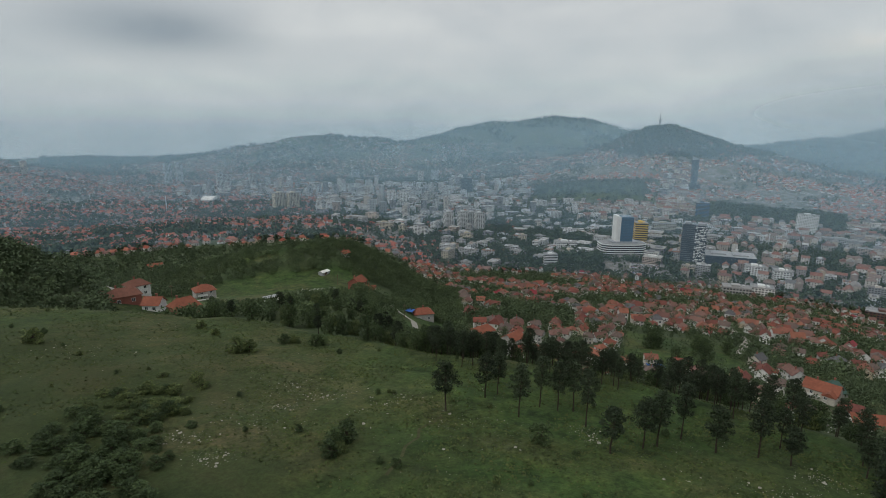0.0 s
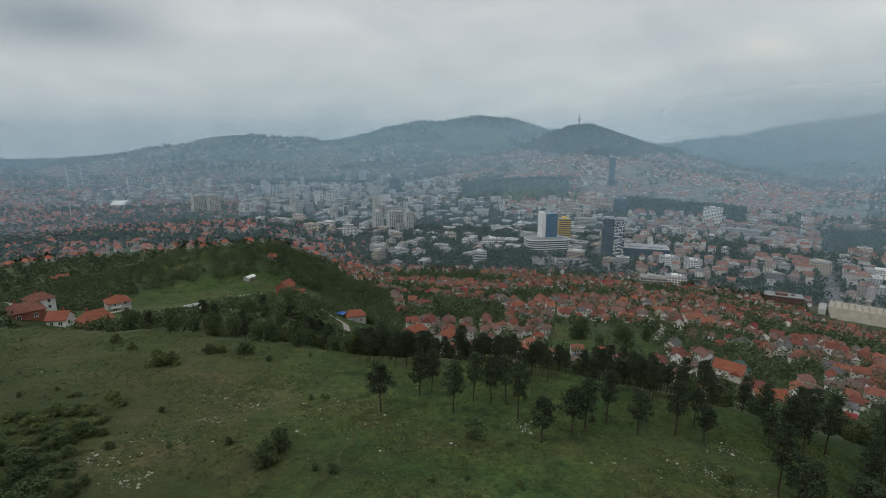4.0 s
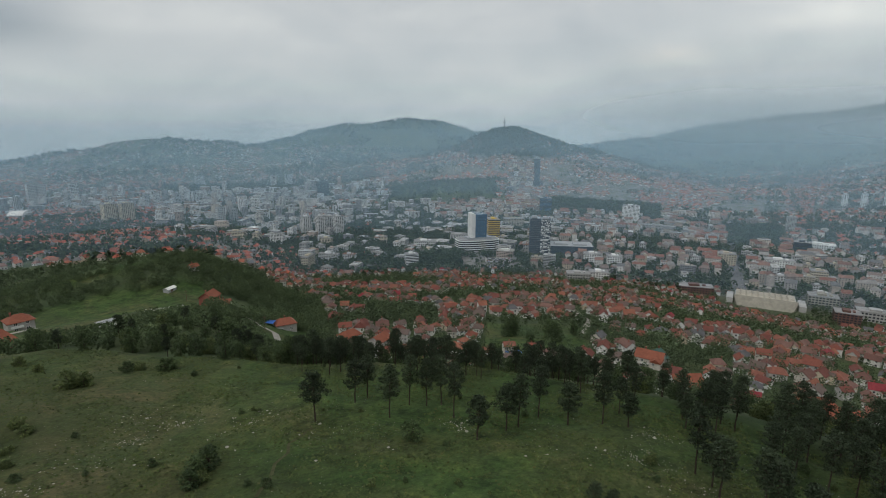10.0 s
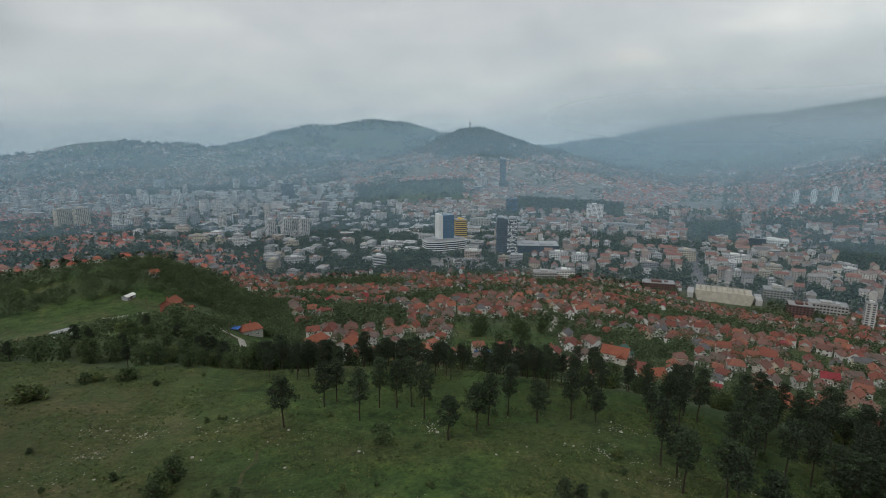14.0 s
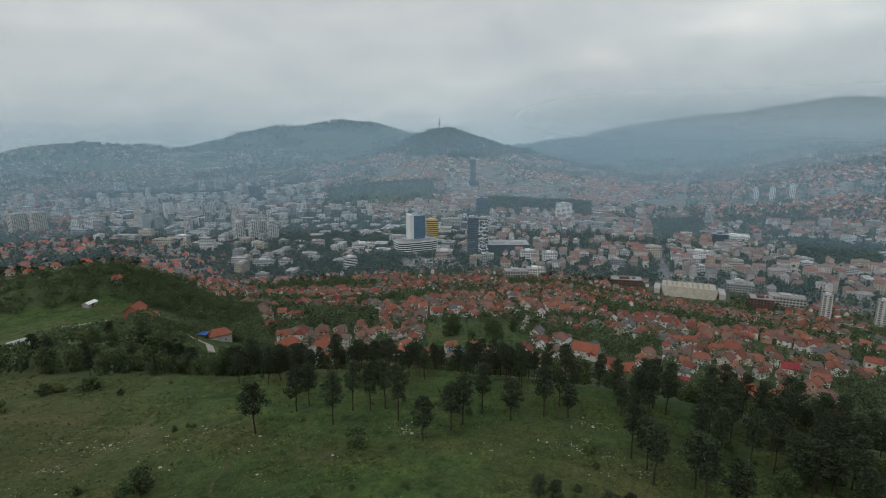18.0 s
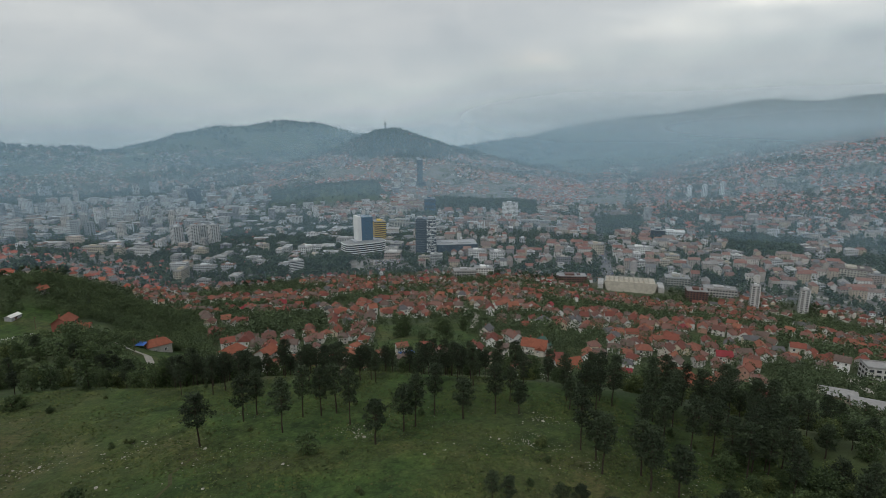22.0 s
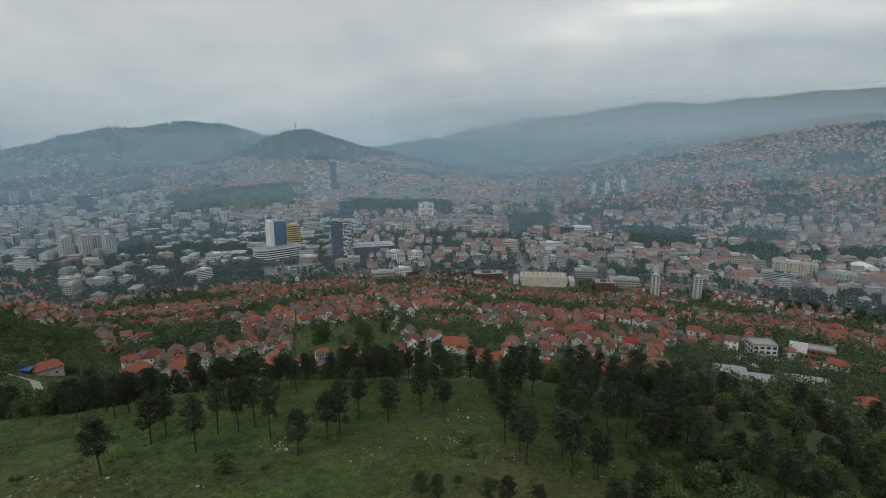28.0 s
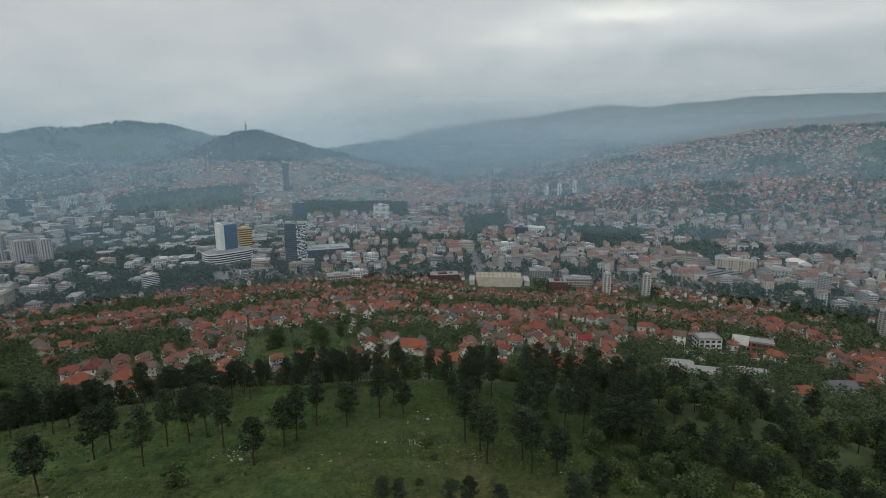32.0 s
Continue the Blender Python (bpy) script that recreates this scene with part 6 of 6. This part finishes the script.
def park(x, y, az, d):
    """Green parts of the valley: park belts, the river bank, wooded ridges."""
    if 9.5 < az < 22 and 1800 < d < 2150 or 26 < az < 37 and 1640 < d < 1860:
        return True
    if 55 < az < 61.5 and 1180 < d < 1330 or 50 < az < 56 and 1040 < d < 1120:
        return True
    return (ripple(x, y, 55.0, 2.0)) + 0.6 * (ripple(x, y, 21.0, 0.7)) < -0.25


grow(parks, 6500, -46, 90, 880, 1700, park, 8, 14, 14, 2.4, 0.5, 0.55)
grow(parks, 6500, -46, 90, 930, 1800, lambda x, y, a, d: True, 7, 12, 14, 2.1, 0.5, 0.55)
grow(parks, 6500, -46, 92, 1700, 3000, lambda x, y, a, d: park(x, y, a, d) or d > 2400 and a < 45, 7, 14, 9, 3.0, 1.0, 0.6)
grow(parks, 2600, -3, 24, 920, 1480, lambda x, y, a, d: True, 7, 13, 16, 1.9, 0.5, 0.5)
for a0, a1, d0, d1 in GREEN:
    grow(parks, int((a1 - a0) * (d1 * d1 - d0 * d0) / 16000), a0, a1, d0, d1, lambda x, y, a, d: True, 8, 15, 18, 2.2, 0.3, 0.55)
grow(parks, 1500, 26, 37, 1630, 1860, lambda x, y, a, d: True, 9, 15, 16, 2.8, 1.0, 0.6)
grow(parks, 500, 9, 21, 1850, 2150, lambda x, y, a, d: True, 4, 9, 12, 2.4, 1.0, 0.7)
grow(parks, 1500, -46, -10, 1150, 2300, lambda x, y, a, d: True, 6, 12, 12, 2.4, 0.5, 0.6)
grow(parks, 7000, 46, 92, 1450, 2900, lambda x, y, a, d: True, 6, 12, 8, 2.6, 0.5, 0.6)
grow(parks, 3600, 12, 66, 940, 1650, lambda x, y, a, d: True, 7, 13, 15, 2.1, 0.4, 0.5)
grow(parks, 500, -5, 8, 2380, 2620, lambda x, y, a, d: True, 8, 14, 10, 3.2, 0.5, 0.7)
grow(parks, 1500, -12, 14, 1250, 2300, lambda x, y, a, d: True, 7, 13, 12, 2.4, 0.4, 0.55)
grow(parks, 3200, 9, 36, 2300, 3000, lambda x, y, a, d: ground_z(x, y) > 130, 8, 14, 9, 3.4, 1.0, 0.7)
ridge = Leaves(80)
grow(ridge, 5200, -46, 40, 2900, 4850, lambda x, y, a, d: ripple(x, y, 140.0, 0.5) + 0.6 * ripple(x, y, 52.0, 1.4) > -0.15, 10, 20, 7, 7.0, 0.5, 0.8)
grow(ridge, 2600, 40, 92, 2450, 3700, lambda x, y, a, d: ripple(x, y, 90.0, 0.5) + 0.6 * ripple(x, y, 41.0, 1.4) > -0.2, 7, 14, 7, 3.6, 0.5, 0.8)
stuff("ridge_woods", ridge, [far_leaf], "dark patches of forest on the far ridges", "trees")
stuff("town_trees", parks, [far_leaf], "dark green street and park trees of the town", "trees")

# ---- rocks and grass of the meadow ----
rng.seed(15)


def boulder(seed):
    r = random.Random(seed)
    bm = bmesh.new()
    bmesh.ops.create_icosphere(bm, subdivisions=2, radius=1)
    sx, sy, sz = r.uniform(0.8, 1.3), r.uniform(0.6, 1.0), r.uniform(0.4, 0.7)
    for v in bm.verts:
        k = 1 + 0.35 * noise.noise(v.co * 1.6 + Vector((seed, 0, 0))) + 0.15 * noise.noise(v.co * 4 + Vector((0, seed, 0)))
        v.co = Vector((v.co.x * k * sx, v.co.y * k * sy, v.co.z * k * sz))
    me = bpy.data.meshes.new("rock")
    bm.to_mesh(me)
    bm.free()
    me.materials.append(stone)
    return me


rocks = [boulder(k) for k in range(6)]
CLUSTERS = [(-13.1, 104, 5, 30), (-28.0, 88, 4, 34), (-25.5, 80, 3, 22), (-6.0, 100, 6, 20), (-17.9, 98, 4, 16), (-16.5, 108, 7, 18), (-21, 92, 8, 22), (-8, 92, 12, 14), (16.5, 91, 3, 10), (17.5, 88, 2, 8), (37.5, 88, 5, 18), (41, 80, 6, 12), (30, 84, 9, 14), (-36, 140, 12, 14), (55, 85, 7, 14), (62, 84, 5, 10), (2, 84, 12, 12), (38, 97, 4, 12)]
for az, d, spread, cnt in CLUSTERS:
    cx, cy = spot(az, d)
    for _ in range(cnt):
        x, y = cx + rng.gauss(0, spread * 0.55), cy + rng.gauss(0, spread * 0.4)
        ob = new("rock", rng.choice(rocks))
        s = min(0.40, rng.lognormvariate(-1.95, 0.45))
        ob.matrix_basis = pose(x, y, ground_z(x, y) - s * 0.1, rng.uniform(-12, 12), rng.uniform(-12, 12), rng.uniform(0, 360)) @ Matrix.Diagonal((s, s, s, 1))
        tagged(ob, "pale grey limestone rock in the grass", "rock", "rocks of the meadow")

pebbles = Soup()
n = 0
while n < 3000:
    az = rng.uniform(-44, 72)
    d = edge_at(az) * math.sqrt(rng.uniform(0.22, 1.0))
    x, y = spot(az, d)
    if n % 2:
        caz, cd, spread, cnt = rng.choice(CLUSTERS)
        cx, cy = spot(caz, cd)
        x, y = cx + rng.gauss(0, spread * 0.6), cy + rng.gauss(0, spread * 0.45)
    elif (ripple(x, y, 8.0, 0.3)) + 0.5 * (ripple(x, y, 3.1, 1.0)) < 0.25:
        continue
    z, s = ground_z(x, y), rng.uniform(0.05, 0.14)
    a = rng.uniform(0, 6.28)
    p = [(x + s * math.cos(a + k * 1.57) * rng.uniform(0.7, 1.3), y + s * math.sin(a + k * 1.57) * rng.uniform(0.7, 1.3), z - 0.05) for k in range(4)]
    pebbles.poly(p + [(x, y, z + s * rng.uniform(0.5, 0.9))], [(0, 1, 4), (1, 2, 4), (2, 3, 4), (3, 0, 4)])
    n += 1
stuff("stones", pebbles, [stone], "small pale stones scattered in the meadow grass", "stones")
r_g = np.random.RandomState(33)
N = 70000
g_az = r_g.uniform(-46, 80, N)
g_d = (np.array(EDGE)[np.round(g_az + 60).astype(int)] + 6) * np.sqrt(r_g.uniform(0.2, 1.0, N))
g_x, g_y = g_d * np.sin(np.radians(g_az)), g_d * np.cos(np.radians(g_az))
keep = wave(g_x, g_y, 5.0, 0.8) + 0.7 * wave(g_x, g_y, 2.0, 1.9) + r_g.uniform(-0.9, 0.9, N) > 0.0
g_x, g_y = g_x[keep], g_y[keep]
g_n = len(g_x)
g_p = np.stack([g_x, g_y, height(g_x, g_y)], 1)
grass = Leaves(34)
for _ in range(2):
    k, a = r_g.uniform(0.5, 1.5, g_n), r_g.uniform(0, 6.28, g_n)
    u = np.stack([np.cos(a) * 0.17 * k, np.sin(a) * 0.17 * k, np.zeros(g_n)], 1)
    lean = np.stack([-np.sin(a) * 0.16 * k, np.cos(a) * 0.16 * k, r_g.uniform(0.04, 0.16, g_n) * k], 1)
    o = g_p + np.stack([r_g.normal(0, 0.18, g_n), r_g.normal(0, 0.18, g_n), np.zeros(g_n)], 1)
    grass.quads.append(np.stack([o - u, o + u, o + u * 0.5 + lean, o - u * 0.7 + lean], 1))
grass_mat = leaf("grass_blades", (0.036, 0.060, 0.014), (0.046, 0.067, 0.017), (0.070, 0.077, 0.026))
stuff("grass_tufts", grass, [grass_mat], "uneven green and straw-coloured meadow grass tufts", "grass")
